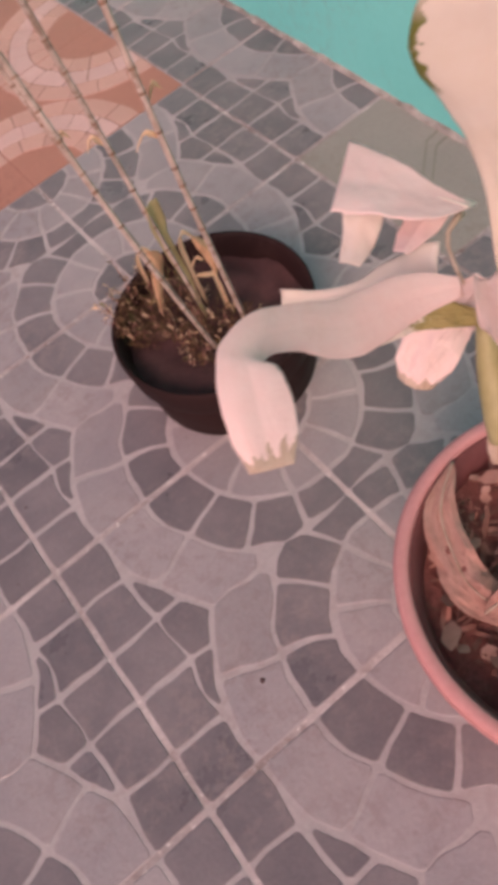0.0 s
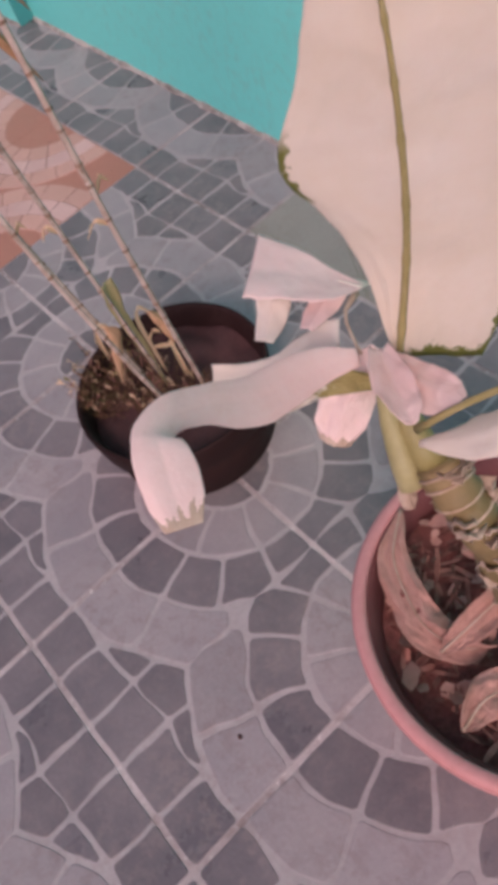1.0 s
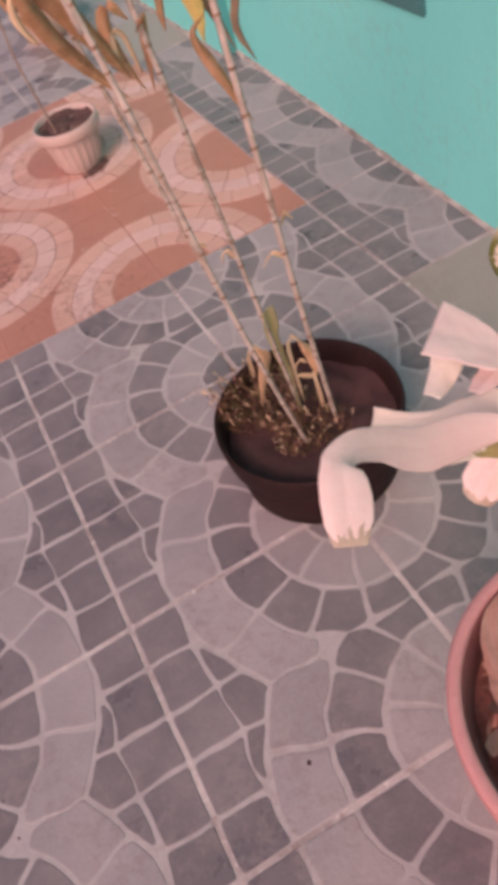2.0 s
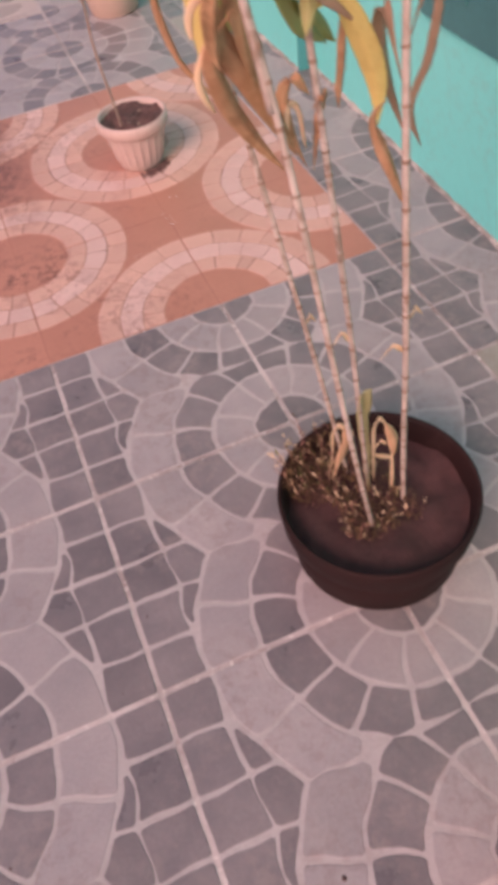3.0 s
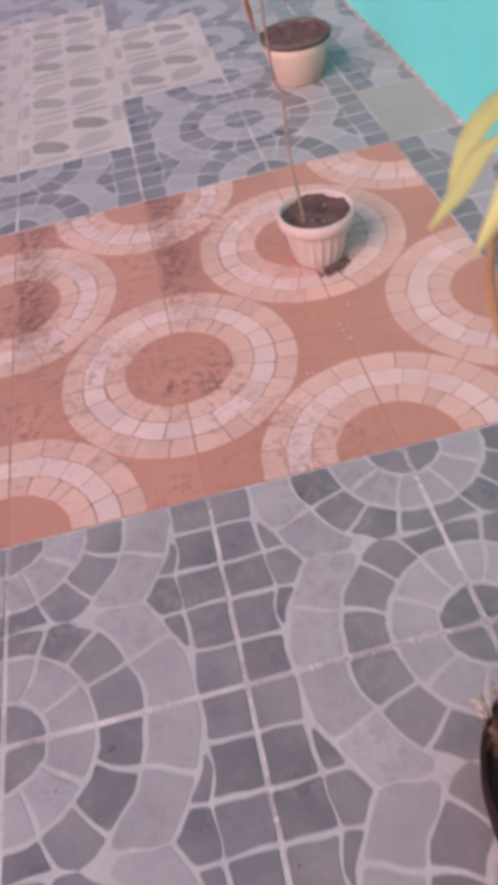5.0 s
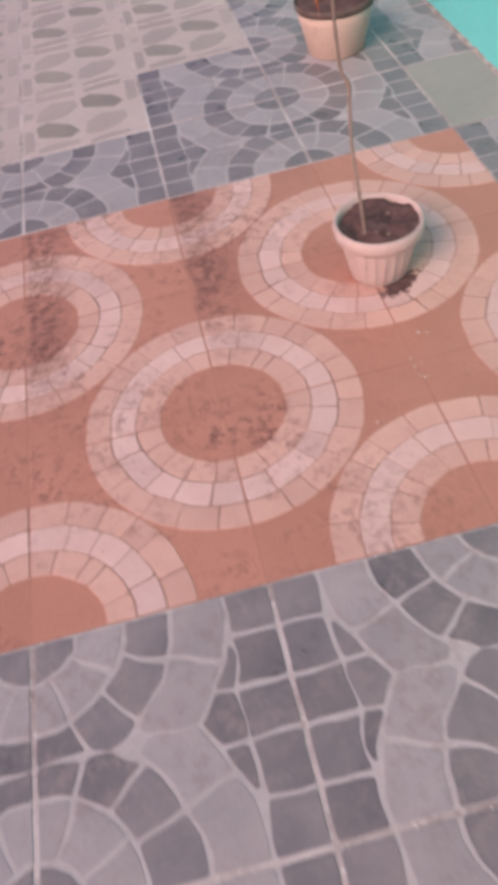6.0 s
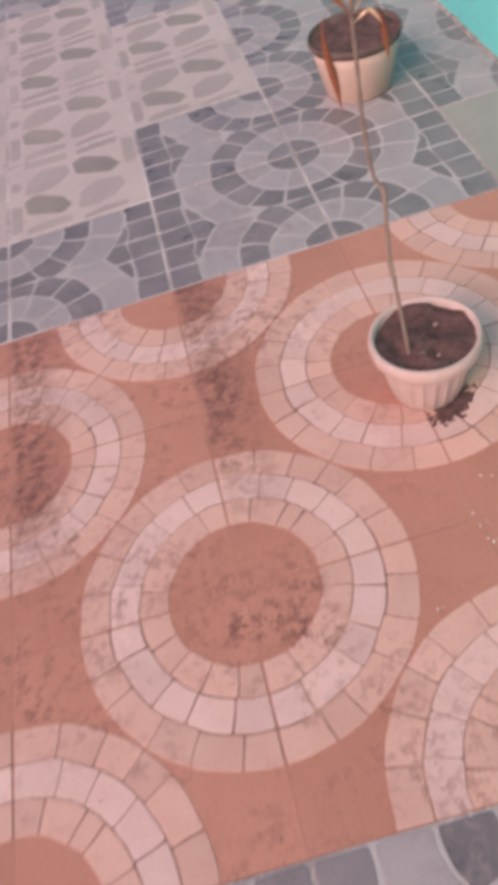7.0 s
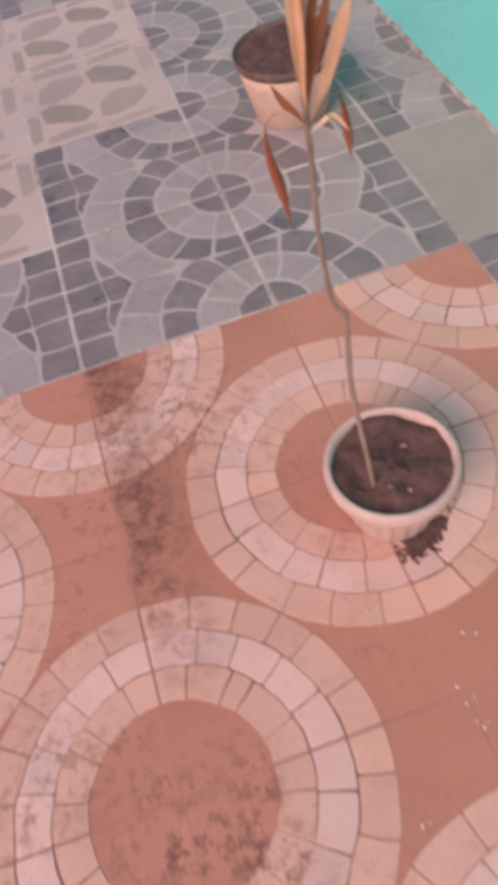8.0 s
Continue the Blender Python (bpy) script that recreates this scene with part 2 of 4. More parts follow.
def variegated(name, cream, cream_b, green):
    """A cream leaf whose margin breaks into ragged green patches, with faint side veins."""
    m = surface(name, cream, cream_b, 0.5, 18, 200, 0.0, 0.15, (0.64, 0.50, 0.36), 0.3, grain=0.08, through_light=0.3)
    nt, links = m.node_tree.nodes, m.node_tree.links
    tc = nt.new("ShaderNodeTexCoord")
    xyz = nt.new("ShaderNodeSeparateXYZ")
    links.new(tc.outputs["UV"], xyz.inputs[0])
    pos = nt.new("ShaderNodeNewGeometry").outputs["Position"]
    lumps = noise_at(nt, links, 170.0, 4, 0.7, pos)
    left = ramp(nt, links, math_node(nt, links, "ADD", xyz.outputs[1], math_node(nt, links, "MULTIPLY", math_node(nt, links, "SUBTRACT", lumps, 0.5), 0.16)), 0.034, 0.022)
    here = math_node(nt, links, "MULTIPLY", ramp(nt, links, xyz.outputs[0], 0.28, 0.30), ramp(nt, links, xyz.outputs[0], 0.45, 0.40))
    right = ramp(nt, links, math_node(nt, links, "SUBTRACT", xyz.outputs[1], math_node(nt, links, "MULTIPLY", math_node(nt, links, "SUBTRACT", lumps, 0.5), 0.2)), 0.975, 0.985)
    foot = math_node(nt, links, "MULTIPLY", ramp(nt, links, math_node(nt, links, "ADD", xyz.outputs[0], math_node(nt, links, "MULTIPLY", math_node(nt, links, "SUBTRACT", lumps, 0.5), 0.07)), 0.020, 0.014), ramp(nt, links, xyz.outputs[1], 0.54, 0.58))
    fac = math_node(nt, links, "MAXIMUM", math_node(nt, links, "MULTIPLY", left, here), math_node(nt, links, "MAXIMUM", right, foot))
    old = nt["Principled BSDF"].inputs["Base Color"].links[0].from_socket
    col = mix(nt, links, fac, old, green)
    links.new(col, nt["Principled BSDF"].inputs["Base Color"])
    for n in nt:
        if n.bl_idname == "ShaderNodeBsdfTranslucent":
            links.new(col, n.inputs["Color"])
    return m


M["big_leaf"] = variegated("variegated_cream_leaf", (0.82, 0.72, 0.60), (0.85, 0.77, 0.69), (0.19, 0.21, 0.05))
M["bark_paper"] = surface("papery_pale_bark", (0.62, 0.50, 0.40), (0.44, 0.31, 0.22), 0.8, 60, 300, 0.1, 0.3, through_light=0.15)

# ---- mesh helpers ----
TILE = 0.30


def mesh_of(name, bm, mats, smooth=False):
    bmesh.ops.recalc_face_normals(bm, faces=bm.faces)
    me = bpy.data.meshes.new(name)
    bm.to_mesh(me)
    bm.free()
    for m in mats if isinstance(mats, (list, tuple)) else [mats]:
        me.materials.append(m)
    if smooth:
        me.shade_smooth()
    return me


def part(name, bm, material, parent=None, label="", smooth=False):
    ob = new(name, mesh_of(name, bm, material, smooth))
    ob.parent = parent
    return tagged(ob, label)


def thing(name, label, category, at=(0, 0, 0), group="", kind=""):
    ob = new(name)
    ob.location = at
    ob.empty_display_size = 0.05
    return tagged(ob, label, category, group, kind)


def box(bm, x0, y0, z0, x1, y1, z1, bevel=0.0):
    vs = [bm.verts.new(p) for p in ((x0, y0, z0), (x1, y0, z0), (x1, y1, z0), (x0, y1, z0), (x0, y0, z1), (x1, y0, z1), (x1, y1, z1), (x0, y1, z1))]
    fs = [bm.faces.new([vs[i] for i in q]) for q in ((0, 3, 2, 1), (4, 5, 6, 7), (0, 1, 5, 4), (1, 2, 6, 5), (2, 3, 7, 6), (3, 0, 4, 7))]
    if bevel:
        bmesh.ops.bevel(bm, geom=list({e for f in fs for e in f.edges}), offset=bevel, segments=2, affect="EDGES")


def prism(bm, poly, z0, z1, edge=0.0, slot=0):
    """A piece with a flat outline, its upper edge drawn in by edge and eased."""
    n = len(poly)
    cx, cy = sum(p[0] for p in poly) / n, sum(p[1] for p in poly) / n
    low = [bm.verts.new((x, y, z0)) for x, y in poly]
    rim = [bm.verts.new((x, y, z1 - edge * 0.7)) for x, y in poly]
    top = []
    for x, y in poly:
        d = math.hypot(x - cx, y - cy) or 1.0
        k = max(0.0, 1 - edge * 1.4 / d)
        top.append(bm.verts.new((cx + (x - cx) * k, cy + (y - cy) * k, z1)))
    for i in range(n):
        j = (i + 1) % n
        bm.faces.new((low[i], low[j], rim[j], rim[i])).material_index = slot
        bm.faces.new((rim[i], rim[j], top[j], top[i])).material_index = slot
    bm.faces.new(top).material_index = slot


def spline(points, n):
    """Points of a smooth curve through the given ones."""
    ps = [Vector(p) for p in points]
    ps = [ps[0] * 2 - ps[1]] + ps + [ps[-1] * 2 - ps[-2]]
    out = []
    for k in range(n):
        f = k / (n - 1) * (len(ps) - 3)
        i = min(int(f), len(ps) - 4)
        t = f - i
        a, b, c, d = ps[i:i + 4]
        out.append(0.5 * (2 * b + (c - a) * t + (2 * a - 5 * b + 4 * c - d) * t * t + (3 * b - a - 3 * c + d) * t ** 3))
    return out


def tube(bm, points, radii, seg=8, slots=None):
    rings = []
    side = Vector((0.31, 0.72, 0.21))
    for i, p in enumerate(points):
        tan = (points[min(i + 1, len(points) - 1)] - points[max(i - 1, 0)]).normalized()
        u = (side - tan * side.dot(tan)).normalized()
        v = tan.cross(u)
        r = radii[i] if isinstance(radii, list) else radii
        rings.append([bm.verts.new(p + (u * math.cos(a) + v * math.sin(a)) * r) for a in (2 * math.pi * k / seg for k in range(seg))])
    for i in range(len(rings) - 1):
        for k in range(seg):
            f = bm.faces.new((rings[i][k], rings[i][(k + 1) % seg], rings[i + 1][(k + 1) % seg], rings[i + 1][k]))
            f.material_index = slots[i] if slots else 0
    bm.faces.new(rings[0])
    bm.faces.new(rings[-1])


def lathe(bm, profile, seg=48, wave=None, closed=False):
    """Turn a profile of (radius, height) about the z axis. wave(angle, height): a factor on the radius."""
    rings = []
    for r, z in profile:
        rings.append([bm.verts.new((r * (wave(a, z) if wave else 1) * math.cos(a), r * (wave(a, z) if wave else 1) * math.sin(a), z)) for a in (2 * math.pi * k / seg for k in range(seg))])
    for a, b in zip(rings, rings[1:] + rings[:1] if closed else rings[1:]):
        for k in range(seg):
            bm.faces.new((a[k], a[(k + 1) % seg], b[(k + 1) % seg], b[k]))
    if not closed:
        bm.faces.new(rings[0])
        bm.faces.new(rings[-1])


def blade(bm, points, half, side, n=18, cols=4, fold=0.25, wave=0.0, peak=0.42, seed=0.0, thick=0.0005, blunt=1.0, margin=None, curl=0.0, profile=None, profile_b=None, side_end=None, crumple=0.0):
    """A leaf: a spine through the points, its width rising to half at peak, folded along the middle, its edges waved and curled."""
    ps = spline(points, n)
    uv = bm.loops.layers.uv.verify()
    place = {}
    hint = Vector(side)
    grid, back = [], []
    for i, p in enumerate(ps):
        s = i / (n - 1)
        tan = (ps[min(i + 1, n - 1)] - ps[max(i - 1, 0)]).normalized()
        way = hint.lerp(Vector(side_end), max(0.0, min(1.0, (s - 0.5) / 0.22))) if side_end else hint
        u = (way - tan * way.dot(tan)).normalized()
        nor = tan.cross(u)
        e = math.log(0.5) / math.log(peak)
        w = half * max(0.02, math.sin(math.pi * min(1, max(0, s)) ** e)) ** blunt
        wide = [w, w]
        for h, prof in enumerate((profile_b or profile, profile)):
            if prof:
                k = s * (len(prof) - 1)
                i0 = min(int(k), len(prof) - 2)
                wide[h] = half * (prof[i0] + (prof[i0 + 1] - prof[i0]) * (k - i0))
        row, row2 = [], []
        for c in range(-cols, cols + 1):
            f = c / cols
            w = wide[1] if c > 0 else wide[0]
            ang = curl * f
            out = math.sin(ang) / curl if curl else f
            lift = fold * abs(f) * w + (w * (1 - math.cos(ang)) / curl if curl else 0)
            lift += wave * w * abs(f) * noise.noise(Vector((s * 5, c * 0.5 / cols * 3, seed)))
            lift += crumple * (noise.noise(Vector((s * 16, f * 5, seed + 3))) + 0.6 * noise.noise(Vector((s * 40, f * 12, seed + 5))))
            q = p + u * out * w * (1 + 0.06 * noise.noise(Vector((s * 9, f * 2, seed + 7)))) + nor * lift
            row.append(bm.verts.new(q))
            row2.append(bm.verts.new(q - nor * thick))
            place[row[-1]] = place[row2[-1]] = (s, 0.5 + 0.5 * f)
        grid.append(row)
        back.append(row2)
    m = 2 * cols
    for i in range(n - 1):
        for c in range(m):
            slot = 1 if margin and margin(i / (n - 1), (c + 0.5) / cols - 1) else 0
            bm.faces.new((grid[i][c], grid[i][c + 1], grid[i + 1][c + 1], grid[i + 1][c])).material_index = slot
            bm.faces.new((back[i][c], back[i + 1][c], back[i + 1][c + 1], back[i][c + 1])).material_index = slot
        bm.faces.new((grid[i][0], grid[i + 1][0], back[i + 1][0], back[i][0]))
        bm.faces.new((grid[i][m], back[i][m], back[i + 1][m], grid[i + 1][m]))
    bm.faces.new([*grid[0], *reversed(back[0])])
    bm.faces.new([*grid[-1], *reversed(back[-1])])
    for f in bm.faces:
        for lp in f.loops:
            if lp.vert in place:
                lp[uv].uv = place[lp.vert]


def leaf(parent, name, points, half, side, material, label="", **shape):
    bm = bmesh.new()
    blade(bm, points, half, side, **shape)
    return part(name, bm, material, parent, label, smooth=True)


# ---- walls and ground ----
bm = bmesh.new()
box(bm, -400, -400, -0.40, 400, 400, -0.045)
ground = tagged(part("ground", bm, M["concrete"]), "plain grey concrete ground around the tiled terrace", "ground", kind="structure")
bm = bmesh.new()
U0, U1, V0, V1 = -9, 3.75, -9, 12
for v0, v1, slot in ((V0, 0, 0), (0, 3, 1), (3, V1, 0)):
    first = len(bm.faces)
    box(bm, U0 * TILE, v0 * TILE + 0.0005, -0.044, (3.0 if slot else U1) * TILE, v1 * TILE - 0.0005, -0.0011 if not slot else -0.0010)
    bm.faces.ensure_lookup_table()
    for f in bm.faces[first:]:
        f.material_index = slot
box(bm, 3 * TILE + 0.0005, 0.001, -0.044, U1 * TILE, 3 * TILE - 0.001, -0.0011)
floor = tagged(part("floor", bm, [M["joint"], M["red_joint"]]), "terrace floor of grey cobble-patterned and terracotta tiles with dirty joints", "floor", kind="structure")

WALL_STEP = 0.70                       # where the wall steps forward
def wall_piece(name, p, q, depth, height, label):
    """A stretch of wall between two points of the plan, its face on that line."""
    bm = bmesh.new()
    p, q = Vector((*p, 0)), Vector((*q, 0))
    out = Vector(((q - p).y, -(q - p).x, 0)).normalized() * depth
    out = out if out.x > 0 else -out
    n = 40
    front = [[bm.verts.new(p.lerp(q, i / n) + Vector((0, 0, z))) for i in range(n + 1)] for z in (-0.042, height)]
    rear = [[bm.verts.new(p.lerp(q, i / n) + out + Vector((0, 0, z))) for i in range(n + 1)] for z in (-0.042, height)]
    for i in range(n):
        bm.faces.new((front[0][i], front[0][i + 1], front[1][i + 1], front[1][i]))
        bm.faces.new((rear[0][i], rear[1][i], rear[1][i + 1], rear[0][i + 1]))
        bm.faces.new((front[1][i], front[1][i + 1], rear[1][i + 1], rear[1][i]))
    for i in (0, n):
        bm.faces.new((front[0][i], front[1][i], rear[1][i], rear[0][i]))
    return tagged(part(name, bm, M["wall"]), label, "wall", kind="structure")


wall_near = wall_piece("wall_east", (0.985, -2.9), (1.108, WALL_STEP), 0.23, 2.6, "turquoise painted plaster wall along the terrace")
wall_far = wall_piece("wall_north_east", (1.072, WALL_STEP), (1.076, 3.7), 0.26, 2.6, "turquoise painted plaster wall standing slightly proud")

# rough mortar left along the foot of the wall
def mortar_strip(name, p, q, seed):
    bm = bmesh.new()
    n = 160
    rows = []
    for i in range(n + 1):
        f = i / n
        x, y = p[0] + (q[0] - p[0]) * f, p[1] + (q[1] - p[1]) * f
        w = 0.005 + 0.008 * max(0, noise.noise(Vector((y * 22, seed, 0))) + 0.35)
        h = 0.003 + 0.007 * max(0, noise.noise(Vector((y * 35, seed, 4))) + 0.3)
        rows.append([bm.verts.new(c) for c in ((x - w, y, -0.003), (x - w * 0.7, y, h * 0.6), (x - 0.001, y, h), (x + 0.02, y, h), (x + 0.02, y, -0.003))])
    for a, b in zip(rows, rows[1:]):
        for k in range(4):
            bm.faces.new((a[k], b[k], b[k + 1], a[k + 1]))
    bm.faces.new(rows[0])
    bm.faces.new(rows[-1])
    return tagged(part(name, bm, M["rough_mortar"]), "rough crumbling mortar along the foot of the wall", "trim", kind="structure")


mortar_strip("trim", (0.985, -2.9), (1.108, WALL_STEP), 1.0)
mortar_strip("trim", (1.072, WALL_STEP), (1.076, 3.7), 5.0)

# a thin, darker teal strip over the face where the wall steps forward
bm = bmesh.new()
box(bm, 1.0695, WALL_STEP - 0.0035, -0.003, 1.1100, WALL_STEP + 0.001, 2.598)
tagged(part("trim", bm, M["wall_edge"]), "dark teal edge strip over the wall's step", "trim", kind="structure")

# a low dark teal shutter on the wall
shutter = thing("wall_shutter", "dark teal painted shutter board fixed low on the turquoise wall", "shutter", (1.085, 0.02, 0.285))
bm = bmesh.new()
box(bm, -0.012, -0.16, 0.0, 0.03, 0.17, 0.42, 0.003)
part("board", bm, M["wall_dark"], shutter)
for dy in (-0.075, 0.085):
    bm = bmesh.new()
    box(bm, -0.017, dy - 0.05, 0.05, -0.011, dy + 0.05, 0.38, 0.002)
    part("panel", bm, M["wall_dark"], shutter)

# ---- pots ----


def plant_pot(name, label, at, profile, rim, material, soil_r, soil_z, soil_mat, wave=None, group="", seg=64, rim_mat=None):
    """A pot turned from a closed profile, its soil heaped inside."""
    pot = thing(name, label, "plant pot", at, group)
    bm = bmesh.new()
    lathe(bm, profile, seg, wave)
    part("body", bm, material, pot, smooth=True)
    bm = bmesh.new()
    lathe(bm, rim, seg, closed=True)
    part("rim", bm, rim_mat or material, pot, "soil-stained rim" if rim_mat else "", smooth=True)
    bm = bmesh.new()
    rings = []
    for k in range(13):
        r = soil_r * k / 12
        rings.append([bm.verts.new((r * math.cos(a), r * math.sin(a), soil_z + 0.010 * noise.noise(Vector((r * math.cos(a) * 38 + at[0] * 9, r * math.sin(a) * 38, at[1] * 5))) + 0.005 * noise.noise(Vector((r * math.cos(a) * 120, r * math.sin(a) * 120, 3))))) for a in (2 * math.pi * j / 40 for j in range(40))])
    for a, b in zip(rings, rings[1:]):
        for j in range(40):
            bm.faces.new((a[j], a[(j + 1) % 40], b[(j + 1) % 40], b[j]))
    bmesh.ops.remove_doubles(bm, verts=bm.verts, dist=0.0002)
    part("soil", bm, soil_mat, pot, smooth=True)
    return pot


BLACK, PINK, SMALL, TAN = (0.615, -0.522), (0.638, -0.993), (0.618, 0.524), (0.793, 1.373)
black_pot = plant_pot("plant_pot", "round black-brown plastic pot, half filled with mossy soil", (*BLACK, 0), [
    (0.099, 0.0), (0.103, 0.003), (0.1065, 0.040), (0.1075, 0.072), (0.1055, 0.074), (0.104, 0.066), (0.102, 0.050), (0.085, 0.049)],
    [(0.1055, 0.067), (0.1125, 0.066), (0.1145, 0.069), (0.1175, 0.102), (0.1170, 0.106), (0.1150, 0.1078), (0.1125, 0.1065), (0.1105, 0.102), (0.1085, 0.092), (0.1055, 0.078), (0.1020, 0.057), (0.1035, 0.056)],
    M["black_pot"], 0.1060, 0.076, M["dark_soil"], seg=96)
pink_pot = plant_pot("plant_pot", "wide salmon-pink plastic pot with a thick rim and dead leaves inside", (*PINK, 0), [
    (0.088, 0.0), (0.092, 0.004), (0.117, 0.150), (0.121, 0.172), (0.1195, 0.174), (0.1155, 0.150), (0.110, 0.130), (0.09, 0.128)],
    [(0.118, 0.168), (0.130, 0.169), (0.1345, 0.172), (0.1365, 0.180), (0.1365, 0.191), (0.1355, 0.1945), (0.133, 0.196), (0.1275, 0.1962), (0.1255, 0.1945), (0.1250, 0.190), (0.1205, 0.172)],
    M["pink_pot"], 0.1175, 0.156, M["red_soil"], seg=96)

# the pink pot's inside, a darker red than its rim
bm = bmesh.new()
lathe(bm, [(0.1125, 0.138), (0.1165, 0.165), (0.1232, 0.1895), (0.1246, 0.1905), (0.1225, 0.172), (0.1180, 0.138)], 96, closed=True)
part("inner_wall", bm, M["inner_plastic"], pink_pot, "dark wine-red inner wall", smooth=True)


def ribs(a, z):
    return 1 + (0.040 * max(0.0, math.cos(22 * a)) if 0.012 < z < 0.068 else 0.006 * math.cos(22 * a) if z < 0.085 else 0.0)


small_pot = plant_pot("plant_pot", "small ribbed cream plastic pot with a rounded rim, full of soil", (*SMALL, 0), [
    (0.044, 0.0), (0.047, 0.002), (0.049, 0.012), (0.0495, 0.014), (0.058, 0.060), (0.0605, 0.068), (0.063, 0.079), (0.061, 0.080), (0.05, 0.074)],
    [(0.0615, 0.074), (0.068, 0.077), (0.0725, 0.083), (0.074, 0.093), (0.073, 0.102), (0.0695, 0.105), (0.066, 0.103), (0.0645, 0.094), (0.061, 0.079)],
    M["white_pot"], 0.0655, 0.0955, M["soil"], ribs, seg=192)
tan_pot = plant_pot("plant_pot", "plain cream-tan plastic pot with bare soil", (*TAN, 0), [
    (0.065, 0.0), (0.068, 0.003), (0.086, 0.080), (0.0905, 0.103), (0.088, 0.104), (0.07, 0.086)],
    [(0.0885, 0.100), (0.0925, 0.102), (0.0950, 0.108), (0.0955, 0.115), (0.0940, 0.1185), (0.0915, 0.117), (0.0885, 0.108), (0.0855, 0.102)],
    M["tan_pot"], 0.0900, 0.110, M["soil"], rim_mat=M["stained_rim"])

# ---- the tall cane plant in the black pot ----
cane_plant = thing("cane_plant", "tall withering cane plant with ringed stems and drooping yellow leaves", "plant", (*BLACK, 0.06))


def under(parent, ob):
    """Hang a mesh that was built in the world's measure under its thing."""
    ob.parent = parent
    ob.matrix_parent_inverse = Matrix.Translation(parent.location).inverted()
    return ob


def cane(points, radius, step, seed):
    """A jointed stem: swollen dark rings at uneven steps."""
    rng = random.Random(seed)
    ps = spline(points, 240)
    out, rad, slots = [ps[0]], [radius * 1.25], []
    run, nxt = 0.0, step * 0.6
    for a, b in zip(ps, ps[1:]):
        run += (b - a).length
        if run > nxt:
            d = (b - a).normalized()
            g = rng.uniform(0.0007, 0.0017)
            out += [b - d * (g + 0.0012), b - d * g, b + d * g, b + d * (g + 0.0014)]
            rad += [radius, radius * 1.16, radius * 1.12, radius]
            slots += [0, 0, 1, 0]
            nxt = run + step * rng.uniform(0.55, 1.35)
    out.append(ps[-1])
    rad.append(radius * 0.9)
    slots.append(0)
    bm = bmesh.new()
    tube(bm, out, rad, 8, slots)
    return under(cane_plant, part("stem", bm, [M["cane"], M["cane_node"]], smooth=True))


CANES = [
    ([(0.607, -0.462, 0.06), (0.585, -0.462, 0.20), (0.562, -0.450, 0.35), (0.535, -0.405, 0.56)], 0.0026),
    ([(0.598, -0.545, 0.06), (0.572, -0.556, 0.20), (0.549, -0.559, 0.35), (0.528, -0.530, 0.56), (0.512, -0.515, 0.665)], 0.0027),
    ([(0.618, -0.497, 0.06), (0.603, -0.502, 0.20), (0.591, -0.499, 0.35), (0.573, -0.477, 0.60), (0.568, -0.470, 0.66)], 0.0027),
    ([(0.648, -0.526, 0.06), (0.636, -0.534, 0.20), (0.627, -0.538, 0.35), (0.630, -0.506, 0.60), (0.632, -0.500, 0.70)], 0.0030),
]
for i, (pts, r) in enumerate(CANES):
    cane(pts, r, 0.030, i)
# pale sheath round the tallest stem's top
bm = bmesh.new()
tube(bm, spline([(0.523, -0.527, 0.58), (0.517, -0.520, 0.63), (0.510, -0.517, 0.672)], 10), [0.0028, 0.0029, 0.0030, 0.0030, 0.0031, 0.0030, 0.0029, 0.0028, 0.0027, 0.0026])
under(cane_plant, part("sheath", bm, M["cane"], smooth=True))


def cane_leaf(points, half, material, side=None, **kw):
    side = side or ((0.85, -0.50, 0.1) if material in (Y, L) else (1, 0.35, 0.1))
    if material in (B, V):
        half, kw["crumple"] = half * 0.85, 0.0008
    return under(cane_plant, leaf(None, "leaf", points, half, side, material, **kw))


Y, L, G, B, V = M["yellow_leaf"], M["lime_leaf"], M["green_leaf"], M["brown_leaf"], M["mauve_leaf"]
cane_leaf([(0.522, -0.432, 0.645), (0.516, -0.437, 0.652), (0.512, -0.442, 0.634), (0.511, -0.444, 0.609), (0.509, -0.447, 0.570)], 0.0128, Y, fold=-0.35, peak=0.5, blunt=0.7, seed=1)
cane_leaf([(0.512, -0.515, 0.680), (0.503, -0.520, 0.735), (0.501, -0.522, 0.720), (0.502, -0.520, 0.700), (0.511, -0.512, 0.676)], 0.0115, Y, fold=-0.3, peak=0.6, blunt=0.7, seed=2)
cane_leaf([(0.517, -0.440, 0.716), (0.503, -0.443, 0.706), (0.490, -0.443, 0.691), (0.481, -0.442, 0.672), (0.470, -0.438, 0.644)], 0.0080, L, fold=-0.5, peak=0.5, seed=3)
cane_leaf([(0.516, -0.412, 0.668), (0.496, -0.418, 0.687), (0.487, -0.420, 0.689), (0.474, -0.426, 0.687), (0.461, -0.437, 0.679), (0.446, -0.447, 0.670)], 0.0048, L, fold=-0.5, peak=0.65, seed=4)
cane_leaf([(0.520, -0.405, 0.680), (0.505, -0.405, 0.701), (0.495, -0.407, 0.700), (0.481, -0.412, 0.693), (0.470, -0.420, 0.684), (0.461, -0.429, 0.674)], 0.0052, G, side=(0.85, -0.5, 0.1), fold=-0.4, peak=0.55, seed=5)
cane_leaf([(0.540, -0.400, 0.600), (0.535, -0.400, 0.650), (0.520, -0.395, 0.690), (0.505, -0.39, 0.72)], 0.009, G, fold=0.4, peak=0.45, seed=6)
